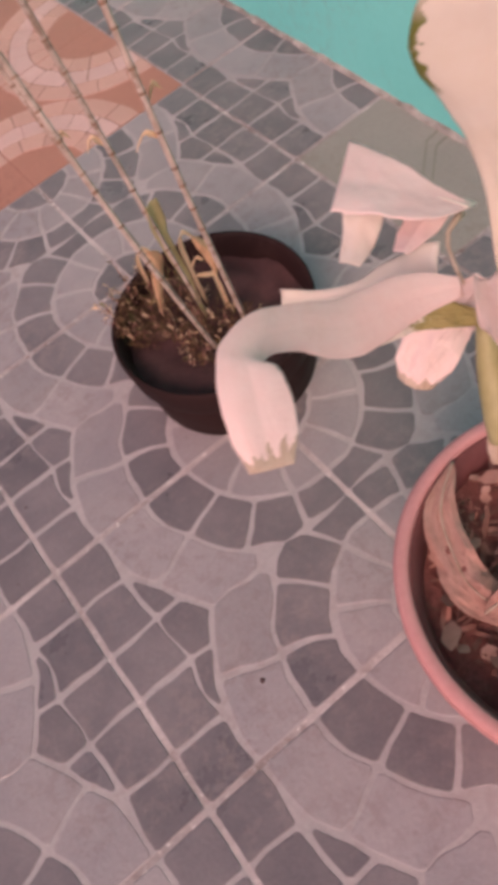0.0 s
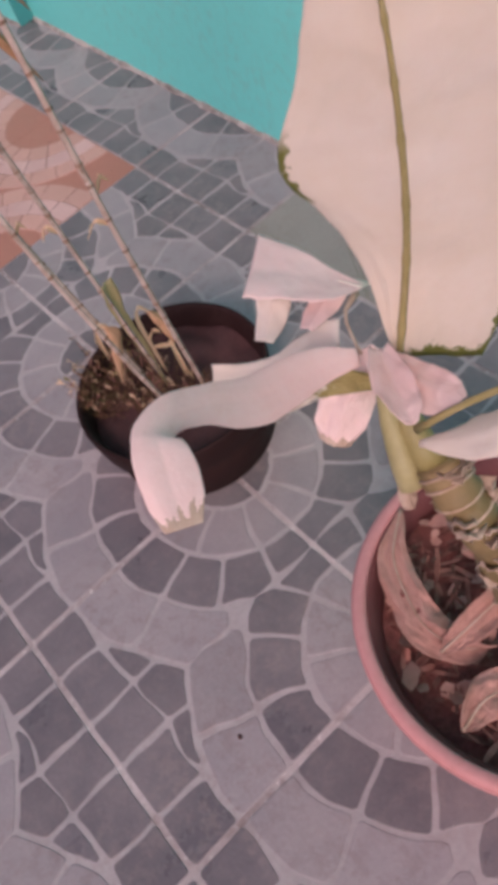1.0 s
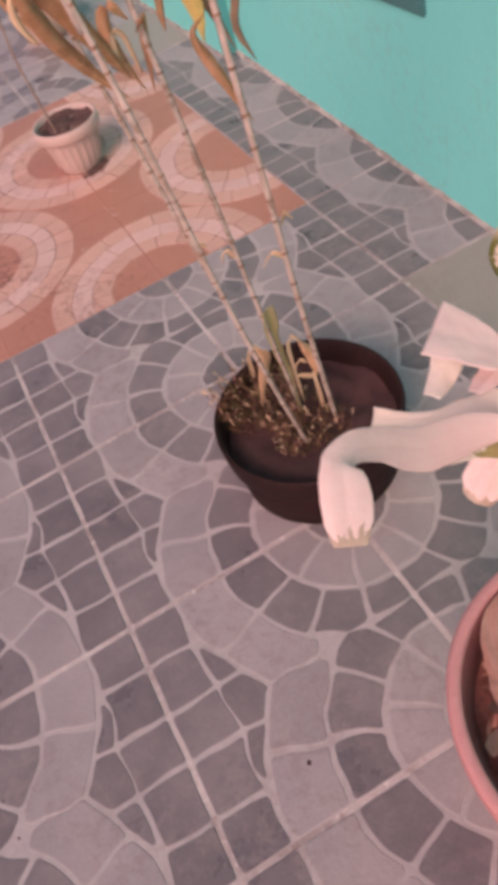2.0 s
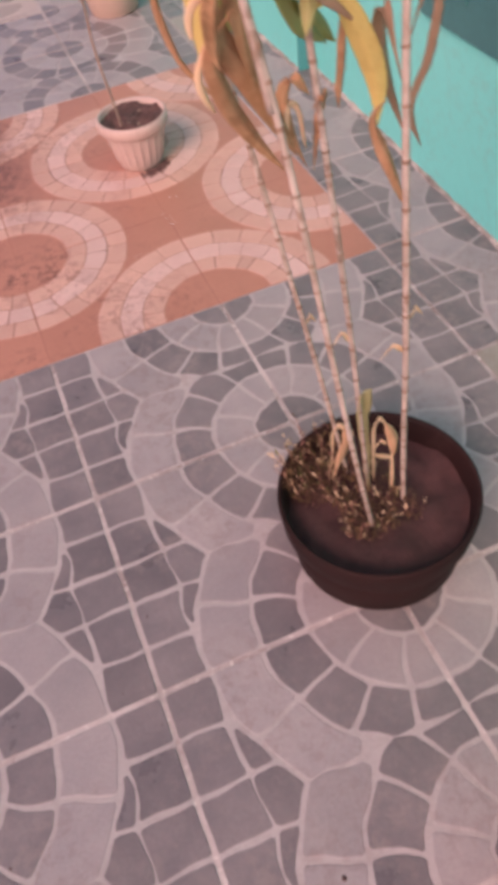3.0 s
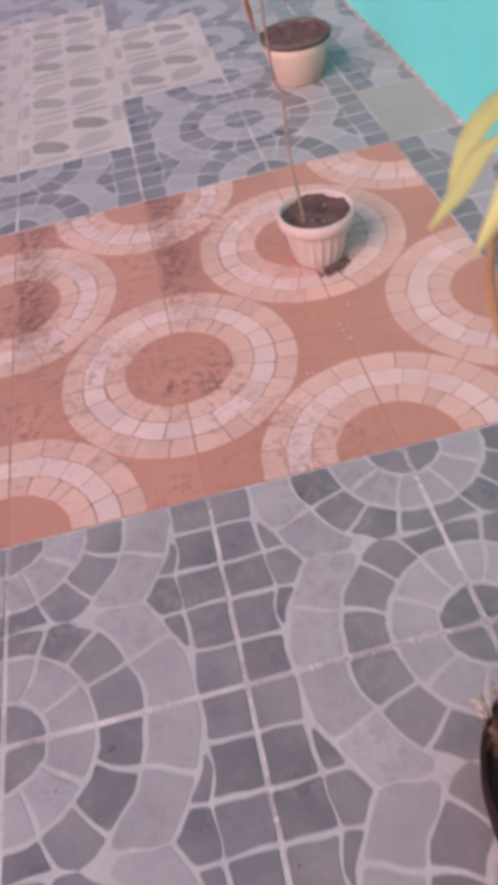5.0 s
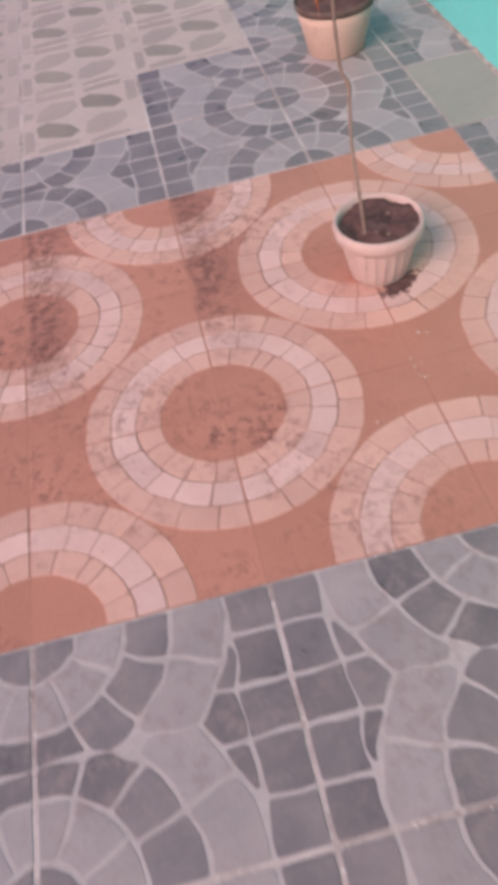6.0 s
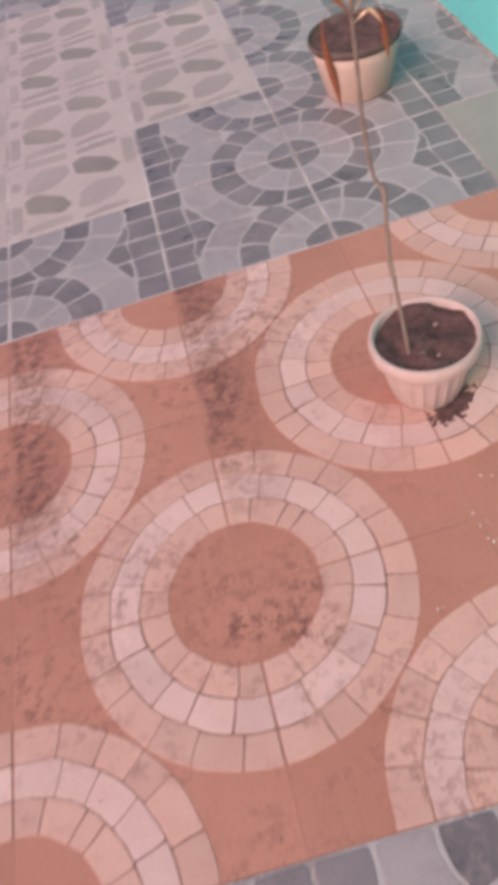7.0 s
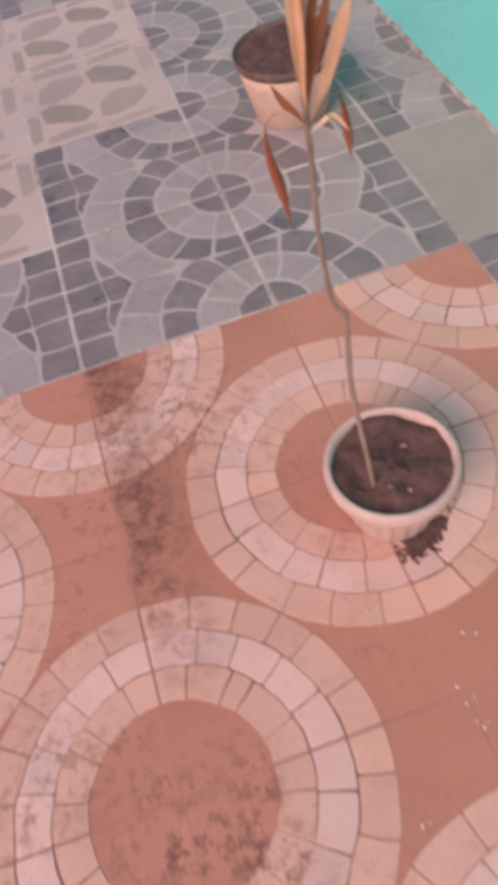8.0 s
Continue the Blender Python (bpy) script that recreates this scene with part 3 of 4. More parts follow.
cane_leaf([(0.530, -0.410, 0.580), (0.515, -0.400, 0.640), (0.508, -0.392, 0.690)], 0.008, G, fold=0.4, seed=7)
cane_leaf([(0.532, -0.408, 0.590), (0.548, -0.400, 0.630), (0.562, -0.395, 0.670)], 0.008, G, fold=0.4, seed=8)
cane_leaf([(0.536, -0.405, 0.565), (0.552, -0.410, 0.620), (0.572, -0.420, 0.640), (0.590, -0.425, 0.625)], 0.008, G, fold=0.4, seed=9)
cane_leaf([(0.512, -0.420, 0.640), (0.496, -0.412, 0.640), (0.487, -0.424, 0.631), (0.487, -0.431, 0.612), (0.494, -0.436, 0.586), (0.506, -0.442, 0.568), (0.521, -0.451, 0.549)], 0.0036, B, fold=-0.5, peak=0.45, seed=10, wave=0.4)
cane_leaf([(0.510, -0.515, 0.640), (0.496, -0.505, 0.615), (0.508, -0.490, 0.575), (0.530, -0.475, 0.535), (0.553, -0.470, 0.500)], 0.0085, B, fold=-0.5, peak=0.5, seed=11, wave=0.5)
cane_leaf([(0.512, -0.510, 0.650), (0.505, -0.500, 0.622), (0.524, -0.492, 0.590), (0.540, -0.490, 0.555), (0.556, -0.485, 0.520)], 0.0115, B, fold=-0.45, peak=0.5, seed=12, wave=0.5)
cane_leaf([(0.512, -0.515, 0.670), (0.500, -0.520, 0.655), (0.497, -0.512, 0.625), (0.499, -0.508, 0.605)], 0.0085, B, fold=-0.6, peak=0.5, seed=13, wave=0.6)
cane_leaf([(0.512, -0.518, 0.672), (0.540, -0.510, 0.658), (0.575, -0.495, 0.628), (0.615, -0.480, 0.592)], 0.0080, V, side=(0.3, 0.4, 0.9), fold=-0.45, peak=0.4, seed=14, wave=0.3)
cane_leaf([(0.514, -0.510, 0.672), (0.515, -0.505, 0.650), (0.520, -0.498, 0.620), (0.527, -0.490, 0.575)], 0.009, B, fold=-0.4, peak=0.5, seed=15, wave=0.5)
cane_leaf([(0.570, -0.475, 0.610), (0.590, -0.485, 0.618), (0.610, -0.483, 0.585), (0.624, -0.480, 0.550), (0.625, -0.480, 0.520)], 0.0095, Y, fold=-0.45, peak=0.55, seed=16)
cane_leaf([(0.572, -0.470, 0.620), (0.582, -0.450, 0.600), (0.600, -0.440, 0.585), (0.612, -0.438, 0.570)], 0.0095, G, side=(0.3, 0.4, 0.9), fold=-0.3, peak=0.5, seed=17)
cane_leaf([(0.545, -0.480, 0.640), (0.560, -0.470, 0.625), (0.580, -0.455, 0.596), (0.604, -0.440, 0.572)], 0.010, G, side=(0.3, 0.4, 0.9), fold=-0.3, peak=0.5, seed=18)
cane_leaf([(0.632, -0.500, 0.560), (0.628, -0.480, 0.600), (0.633, -0.470, 0.585), (0.640, -0.468, 0.550), (0.655, -0.470, 0.500)], 0.009, V, fold=-0.5, peak=0.55, seed=19, wave=0.3)
cane_leaf([(0.632, -0.500, 0.570), (0.660, -0.480, 0.612), (0.680, -0.470, 0.600), (0.676, -0.470, 0.555), (0.660, -0.472, 0.520), (0.670, -0.472, 0.486)], 0.0075, V, fold=-0.5, peak=0.6, seed=20, wave=0.4)
cane_leaf([(0.628, -0.490, 0.545), (0.612, -0.498, 0.535), (0.626, -0.502, 0.498), (0.642, -0.505, 0.452)], 0.0065, B, fold=-0.6, peak=0.6, seed=21, wave=0.4)
cane_leaf([(0.570, -0.480, 0.560), (0.556, -0.485, 0.575), (0.552, -0.480, 0.550), (0.566, -0.478, 0.505)], 0.0075, B, fold=-0.6, peak=0.5, seed=22, wave=0.6)
cane_leaf([(0.571, -0.482, 0.550), (0.580, -0.485, 0.560), (0.578, -0.480, 0.535), (0.572, -0.478, 0.500)], 0.006, B, fold=-0.6, peak=0.5, seed=23, wave=0.6)
cane_leaf([(0.600, -0.470, 0.610), (0.606, -0.465, 0.590), (0.604, -0.465, 0.560), (0.600, -0.466, 0.535)], 0.006, B, fold=-0.6, peak=0.6, seed=24, wave=0.5)
for k, (x, y, z, dx, dy) in enumerate([(0.568, -0.470, 0.655, -0.03, 0.02), (0.568, -0.470, 0.66, 0.035, 0.01), (0.568, -0.468, 0.662, 0.0, 0.03), (0.632, -0.500, 0.69, -0.045, 0.02), (0.632, -0.500, 0.69, 0.04, 0.0), (0.632, -0.498, 0.69, 0.01, 0.05), (0.632, -0.5, 0.69, -0.01, -0.045), (0.511, -0.515, 0.675, 0.03, -0.025), (0.568, -0.47, 0.655, -0.02, -0.035), (0.535, -0.405, 0.57, 0.03, 0.03)]):
    cane_leaf([(x, y, z), (x + dx * 0.4, y + dy * 0.4, z + 0.04), (x + dx * 1.1, y + dy * 1.1, z + 0.055), (x + dx * 1.7, y + dy * 1.7, z + 0.03)], 0.010, (L, G, Y)[k % 3], side=(dy, -dx, 0.0), fold=0.3, seed=30 + k)
for k, (x, y, z, dx) in enumerate([(0.628, -0.537, 0.33, -0.02), (0.632, -0.53, 0.36, 0.012), (0.59, -0.5, 0.33, -0.012), (0.566, -0.452, 0.32, 0.01)]):
    cane_leaf([(x, y, z), (x + dx * 0.6, y, z + 0.012), (x + dx * 1.3, y, z + 0.002)], 0.0026, M["straw"], fold=-0.4, seed=50 + k)
cane_leaf([(0.530, -0.500, 0.648), (0.524, -0.492, 0.668), (0.512, -0.482, 0.690), (0.500, -0.475, 0.705)], 0.0085, L, fold=0.4, seed=101)
cane_leaf([(0.568, -0.484, 0.600), (0.574, -0.480, 0.628), (0.582, -0.475, 0.655), (0.590, -0.470, 0.690)], 0.0075, L, fold=0.5, seed=102)
cane_leaf([(0.590, -0.480, 0.665), (0.610, -0.470, 0.655), (0.636, -0.460, 0.638), (0.660, -0.452, 0.606)], 0.0095, L, side=(0.3, 0.4, 0.9), fold=-0.4, seed=103)
cane_leaf([(0.545, -0.505, 0.675), (0.568, -0.496, 0.668), (0.594, -0.482, 0.648), (0.616, -0.470, 0.632)], 0.0055, V, side=(0.3, 0.4, 0.9), fold=-0.5, wave=0.4, seed=104)
cane_leaf([(0.622, -0.425, 0.660), (0.623, -0.422, 0.630), (0.626, -0.420, 0.605), (0.631, -0.420, 0.583)], 0.0055, V, fold=-0.6, wave=0.4, seed=105)
cane_leaf([(0.520, -0.520, 0.690), (0.530, -0.512, 0.720), (0.545, -0.505, 0.735), (0.560, -0.500, 0.720)], 0.012, Y, fold=-0.3, seed=106)
cane_leaf([(0.536, -0.470, 0.610), (0.533, -0.468, 0.590), (0.540, -0.466, 0.560), (0.556, -0.462, 0.530)], 0.007, B, fold=-0.6, wave=0.6, seed=107)
cane_leaf([(0.640, -0.495, 0.660), (0.645, -0.490, 0.690), (0.652, -0.486, 0.672), (0.655, -0.484, 0.630)], 0.009, L, fold=-0.4, seed=108)
# withered shoots low in the pot
cane_leaf([(0.613, -0.502, 0.07), (0.612, -0.500, 0.130), (0.606, -0.500, 0.188), (0.604, -0.500, 0.223), (0.606, -0.500, 0.254)], 0.0110, M["pale_shoot"], fold=-0.3, blunt=0.5, wave=0.5, seed=60, profile=(0.15, 0.25, 0.45, 0.55, 0.7, 0.95, 0.8), crumple=0.0006)
cane_leaf([(0.571, -0.495, 0.165), (0.571, -0.495, 0.200), (0.579, -0.495, 0.209), (0.587, -0.496, 0.200), (0.588, -0.498, 0.188)], 0.0030, M["straw"], fold=-0.4, blunt=0.4, seed=66)
cane_leaf([(0.583, -0.500, 0.206), (0.590, -0.500, 0.185), (0.583, -0.500, 0.165), (0.568, -0.500, 0.124)], 0.0110, M["tan_leaf"], fold=-0.25, peak=0.45, wave=0.4, crumple=0.0006, seed=61)
cane_leaf([(0.621, -0.500, 0.090), (0.618, -0.500, 0.165), (0.619, -0.500, 0.193), (0.627, -0.500, 0.199), (0.636, -0.500, 0.184)], 0.0032, M["straw"], fold=-0.4, blunt=0.5, seed=62)
cane_leaf([(0.632, -0.500, 0.192), (0.643, -0.500, 0.165), (0.650, -0.500, 0.135), (0.645, -0.500, 0.118)], 0.0075, M["tan_leaf"], fold=-0.5, peak=0.5, wave=0.4, seed=63)
cane_leaf([(0.646, -0.500, 0.120), (0.636, -0.500, 0.128), (0.624, -0.500, 0.136), (0.619, -0.500, 0.132)], 0.0028, M["straw"], fold=-0.5, seed=67)
cane_leaf([(0.636, -0.500, 0.150), (0.630, -0.500, 0.158), (0.622, -0.500, 0.150), (0.618, -0.500, 0.142)], 0.0026, M["straw"], fold=-0.5, seed=68)
cane_leaf([(0.640, -0.508, 0.060), (0.639, -0.508, 0.104), (0.638, -0.508, 0.140)], 0.0034, M["straw"], fold=-0.6, blunt=0.3, seed=69)
# dry pale strands among the upper leaves
for k, pts in enumerate([
        [(0.519, -0.516, 0.662), (0.504, -0.512, 0.654), (0.487, -0.510, 0.642), (0.484, -0.510, 0.628)],
        [(0.496, -0.502, 0.622), (0.488, -0.500, 0.602), (0.490, -0.498, 0.588), (0.496, -0.494, 0.574)],
        [(0.549, -0.482, 0.535), (0.552, -0.480, 0.556), (0.563, -0.478, 0.550), (0.568, -0.475, 0.518)],
        [(0.503, -0.492, 0.606), (0.515, -0.480, 0.567), (0.523, -0.470, 0.535)]]):
    cane_leaf(pts, (0.0042, 0.003, 0.0026, 0.0026)[k], M["straw"], fold=-0.7, peak=0.4, blunt=0.4, seed=90 + k)
# dry moss heaped on one side of the soil, with small leafy weeds standing out of it
bm = bmesh.new()
rng = random.Random(5)


def mossy(dx, dy):
    """How thick the moss lies at a place in the pot: none on the bare soil of the open half."""
    jag = 0.010 * noise.noise(Vector((dx * 45, dy * 45, 7)))
    if dy < -0.043 + jag or dx > 0.042 - 0.35 * max(0.0, dy) + jag or (dx < -0.050 + jag and dy < 0.016 - 0.6 * (dx + 0.05)):
        return 0.0
    return max(0.0, min(1.0, (0.045 - dx) / 0.13)) + 0.15


def fleck(p, d, w, slot):
    bm.faces.new([bm.verts.new(c) for c in (p - w * 0.5, p + w * 0.5, p + d * 0.55 + w, p + d, p + d * 0.55 - w)]).material_index = slot


def any_way(low, high):
    return Vector((rng.uniform(-1, 1), rng.uniform(-1, 1), rng.uniform(low, high))).normalized()


placed = 0
while placed < 2100:
    a, r = rng.uniform(0, 6.283), 0.109 * math.sqrt(rng.random())
    dx, dy = r * math.cos(a), r * math.sin(a)
    m = mossy(dx, dy)
    if rng.random() > m * 0.9:
        continue
    placed += 1
    z = 0.074 + 0.020 * m * rng.random()
    if r > 0.100:
        z = max(z, 0.098 + rng.uniform(0, 0.010))
    fleck(Vector((BLACK[0] + dx, BLACK[1] + dy, z)), any_way(-0.1, 1.0) * rng.uniform(0.004, 0.011), any_way(-1, 1) * rng.uniform(0.0003, 0.0010), 0 if rng.random() < 0.9 else 3)
placed = 0
while placed < 150:
    a, r = rng.uniform(0, 6.283), 0.112 * math.sqrt(rng.random())
    dx, dy = r * math.cos(a), r * math.sin(a)
    m = mossy(dx, dy)
    if rng.random() > m + 0.1 * (m > 0):
        continue
    placed += 1
    # a weed: a thin leaning stem set with small leaves in pairs
    p = Vector((BLACK[0] + dx, BLACK[1] + dy, 0.078 if r < 0.1 else 0.100))
    way = Vector((dx * 5 + rng.uniform(-0.7, 0.7), dy * 5 + rng.uniform(-0.7, 0.7), 1.1)).normalized()
    tall = rng.uniform(0.016, 0.044) * (0.5 + 0.6 * min(1.0, m))
    slot = rng.choices((0, 1, 2, 3), (4, 2, 3, 2))[0]
    fleck(p, way * tall, any_way(-0.3, 0.3) * 0.0006, 3)
    for k in range(rng.randint(4, 8)):
        q = p + way * tall * (0.3 + 0.7 * rng.random())
        fleck(q, (any_way(-0.2, 0.8) + way * 0.4) * rng.uniform(0.003, 0.008), any_way(-1, 1) * rng.uniform(0.0006, 0.0013), slot if rng.random() < 0.8 else 1)
tagged(part("moss_litter", bm, [M["moss"], M["straw"], M["weed"], M["litter"]]), "dry olive-brown moss, tiny weeds and leaf litter on pot soil", "moss", kind="stuff")

# ---- the thin rust-leaved plant in the small pot ----
thin_plant = thing("sapling", "thin bare-stemmed sapling with a few rust-brown withered leaves at its top", "plant", (0.592, 0.508, 0.088))
bm = bmesh.new()
sp = spline([(0.592, 0.508, 0.082), (0.586, 0.512, 0.146), (0.580, 0.530, 0.238), (0.584, 0.545, 0.300), (0.583, 0.548, 0.318), (0.574, 0.550, 0.338), (0.568, 0.550, 0.405), (0.566, 0.545, 0.459), (0.564, 0.540, 0.505), (0.562, 0.535, 0.535)], 60)
tube(bm, sp, [0.0029 - 0.0010 * i / 59 + (0.0013 if 24 <= i <= 27 else 0.0) + 0.0003 * math.sin(i * 1.7) for i in range(60)], 8)
under(thin_plant, part("stem", bm, M["twig"], smooth=True))
for k, (pts, h, mt) in enumerate([
        ([(0.563, 0.537, 0.510), (0.560, 0.530, 0.545), (0.556, 0.520, 0.590), (0.552, 0.510, 0.640)], 0.0042, "tan_leaf"),
        ([(0.563, 0.537, 0.510), (0.570, 0.538, 0.540), (0.580, 0.545, 0.562), (0.590, 0.552, 0.580)], 0.0032, "red_leaf"),
        ([(0.564, 0.538, 0.505), (0.580, 0.550, 0.520), (0.598, 0.565, 0.543), (0.612, 0.580, 0.556)], 0.0048, "tan_leaf"),
        ([(0.563, 0.537, 0.505), (0.555, 0.532, 0.520), (0.548, 0.530, 0.530), (0.540, 0.528, 0.545)], 0.0026, "red_leaf"),
        ([(0.563, 0.537, 0.500), (0.550, 0.548, 0.512), (0.541, 0.558, 0.500), (0.543, 0.566, 0.470), (0.551, 0.575, 0.432), (0.556, 0.577, 0.396)], 0.0042, "red_leaf"),
        ([(0.564, 0.540, 0.500), (0.590, 0.565, 0.505), (0.606, 0.590, 0.480), (0.612, 0.596, 0.450), (0.614, 0.596, 0.425)], 0.0034, "red_leaf"),
        ([(0.564, 0.538, 0.500), (0.578, 0.535, 0.508), (0.590, 0.535, 0.495)], 0.002, "straw"),
        ([(0.563, 0.537, 0.512), (0.566, 0.533, 0.550), (0.570, 0.528, 0.590), (0.571, 0.522, 0.628)], 0.0028, "red_leaf"),
        ([(0.563, 0.537, 0.515), (0.561, 0.531, 0.560), (0.562, 0.524, 0.600), (0.560, 0.516, 0.650)], 0.0030, "tan_leaf")]):
    under(thin_plant, leaf(None, "leaf", pts, h, (1, -0.3, 0.15), M[mt], fold=-0.5, wave=0.6, peak=0.74 if k in (4, 5) else 0.6, blunt=2.2 if k in (4, 5) else 1.0, seed=80 + k))

# ---- the broad-leaved plant in the pink pot ----
dumb_cane = thing("broad_leaf_plant", "stout potted plant with huge cream-white leaves, some withered and curled", "plant", (0.575, -1.00, 0.15))


def cane_part(name, pts, radii, material, label=""):
    bm = bmesh.new()
    ps = spline(pts, len(radii))
    tube(bm, ps, radii, 14)
    return under(dumb_cane, part(name, bm, material, None, label, smooth=True))


trunk_r = [0.0100 + 0.0008 * math.cos(i * 2 * math.pi / 4) for i in range(40)]
TRUNK = [(0.628, -0.990, 0.150), (0.606, -0.998, 0.250), (0.576, -1.007, 0.350), (0.557, -1.002, 0.440), (0.553, -0.991, 0.464), (0.555, -0.979, 0.476)]
cane_part("stem", TRUNK, trunk_r, M["trunk"], "thick olive-brown stem with papery ring scars")
# pale raised rings, and papery scale-like scars round the stem
LINE = spline(TRUNK, 65)
for k in (46, 52, 57, 61):
    bm = bmesh.new()
    d = (LINE[k + 1] - LINE[k]).normalized()
    tube(bm, [LINE[k] - d * 0.0007, LINE[k] - d * 0.0003, LINE[k] + d * 0.0003, LINE[k] + d * 0.0007], [0.0098, 0.0109, 0.0108, 0.0098], 24)
    under(dumb_cane, part("ring_scar", bm, M["bark_paper"], smooth=True))
rng = random.Random(9)
for k in range(70):
    # ragged leaf bases: many low on the stem, few on the smooth part above
    ax = LINE[rng.choice((64, 63, 50, 49)) if k < 12 else int(rng.uniform(16, 46))]
    a = rng.uniform(0, 6.28)
    o = Vector((math.cos(a), math.sin(a), 0))
    h = rng.uniform(0.5, 1.2)
    under(dumb_cane, leaf(None, "bark_scale", [ax + o * 0.0088, ax + o * 0.0108 + Vector((0, 0, 0.004 * h)), ax + o * 0.0142 + Vector((0, 0, 0.010 * h))], 0.0075 * h, (-o.y, o.x, 0), M["bark_paper"], fold=0.3, wave=1.4, crumple=0.0008, n=9, cols=3, seed=k * 1.0))


big_spine = [(0.5714, -0.9464, 0.5010), (0.5760, -0.9490, 0.5445), (0.5745, -0.9530, 0.5764), (0.5718, -0.9555, 0.6053), (0.5695, -0.9565, 0.6266), (0.5679, -0.9559, 0.6457), (0.5680, -0.9542, 0.6599), (0.569, -0.952, 0.675)]
BIG_SIDE = (0.62, -0.78, -0.10)
big = under(dumb_cane, leaf(None, "leaf", big_spine, 0.037, BIG_SIDE, M["big_leaf"], "huge cream-white leaf with ragged green margin", n=80, cols=18, fold=0.10, wave=0.12, crumple=0.0006, seed=3.0, profile=(0.85, 0.98, 1.04, 1.08, 1.1, 1.05, 0.92, 0.75, 0.55, 0.3, 0.03), profile_b=(0.05, 0.20, 0.32, 0.45, 0.60, 0.80, 0.95, 0.98, 0.94, 0.84, 0.74, 0.66, 0.60, 0.52, 0.45, 0.38, 0.30, 0.22, 0.14, 0.03)))
bm = bmesh.new()
mid = [p + Vector((-0.0006, -0.0004, 0.0008)) for p in spline(big_spine, 60)]
tube(bm, mid, [0.0013 * (1 - i / 60) + 0.0003 + (0.0003 if i % 7 == 3 else 0.0) for i in range(60)], 8)
part("midrib", bm, M["leaf_stalk"], big, "olive-green raised midrib", smooth=True)
cane_part("leaf_stalk", [(0.5714, -0.9464, 0.5015), (0.5619, -0.9551, 0.4934), (0.5557, -0.9665, 0.4847), (0.5540, -0.9790, 0.4720)], [0.0032, 0.0040, 0.0050, 0.0058, 0.0066, 0.0072], M["leaf_stalk"])
cane_part("leaf_stalk", [(0.5566, -0.9503, 0.5020), (0.5531, -0.9563, 0.4896), (0.5481, -0.9655, 0.4769), (0.5440, -0.9744, 0.4650)], [0.0028, 0.0036, 0.0046, 0.0052, 0.0056, 0.0054], M["sheath"], "pale green fleshy leaf sheath")
under(dumb_cane, leaf(None, "sheath_edge", [(0.5480, -0.9690, 0.4700), (0.5420, -0.9740, 0.4640), (0.5380, -0.9790, 0.4600)], 0.0040, (0.74, -0.57, -0.34), M["bark_paper"], "torn papery sheath edge", n=16, cols=5, fold=-0.5, wave=1.0, crumple=0.0006, seed=31.0, profile=(0.7, 0.9, 1.0, 0.9, 0.5)))
# the long withered leaf that bends over and hangs
def tip_margin(s, f):
    return s + 0.05 * noise.noise(Vector((f * 4, s * 9, 1.0))) + 0.02 * noise.noise(Vector((f * 15, s * 60, 1.0))) > 0.955


under(dumb_cane, leaf(None, "leaf", [(0.5554, -0.9407, 0.5124), (0.5350, -0.9384, 0.5220), (0.5095, -0.9415, 0.5365), (0.4916, -0.9443, 0.5548), (0.4788, -0.9483, 0.5670), (0.4708, -0.9527, 0.5721), (0.4675, -0.9575, 0.5723), (0.4629, -0.9662, 0.5665), (0.4577, -0.9746, 0.5594)], 0.0100, (0.67, 0.59, 0.46), [M["blush_leaf"], M["bark_paper"]], "withered blush-cream leaf, curled and hanging over", n=120, cols=16, fold=-0.12, wave=0.15, curl=0.4, crumple=0.00006, seed=8.0, margin=tip_margin, side_end=(-0.80, 0.40, 0.44), profile=(0.35, 0.75, 0.96, 0.90, 0.76, 0.66, 0.66, 0.66, 0.66, 0.74, 0.84, 0.88, 0.82, 0.55), profile_b=(0.35, 0.55, 0.85, 1.05, 0.92, 0.64, 0.56, 0.58, 0.62, 0.72, 0.86, 0.94, 0.88, 0.60)))
# its upper edge, folded back
under(dumb_cane, leaf(None, "leaf", [(0.5560, -0.9290, 0.5060), (0.5471, -0.9056, 0.4893), (0.5366, -0.8836, 0.4752), (0.5255, -0.8677, 0.4694)], 0.0092, (-0.68, -0.65, -0.33), M["cream_leaf"], "folded edge of a withered cream leaf", n=30, cols=8, fold=0.15, wave=0.4, crumple=0.0004, seed=18.0, profile=(0.8, 1.15, 0.95, 0.85, 0.85, 0.85), profile_b=(1.5, 1.35, 0.7, 0.6, 0.7, 0.85)))
def stalk_end(s, f):
    return s + 0.22 * noise.noise(Vector((f * 2.2, s * 9, 4.0))) + 0.12 * noise.noise(Vector((f * 7, s * 26, 1.0))) > 0.62


under(dumb_cane, leaf(None, "leaf", [(0.5560, -0.9491, 0.5022), (0.5490, -0.9446, 0.5067), (0.5384, -0.9418, 0.5135), (0.5265, -0.9408, 0.5192), (0.5131, -0.9422, 0.5245)], 0.0052, (-0.54, -0.57, -0.62), [M["leaf_stalk"], M["cream_leaf"]], "withered olive leaf stalk turning cream", n=170, cols=24, fold=-0.3, wave=0.5, curl=0.9, crumple=0.0003, seed=9.0, margin=stalk_end, profile=(0.6, 0.8, 0.95, 1.0, 1.0, 0.95, 0.9, 0.8, 0.5)))
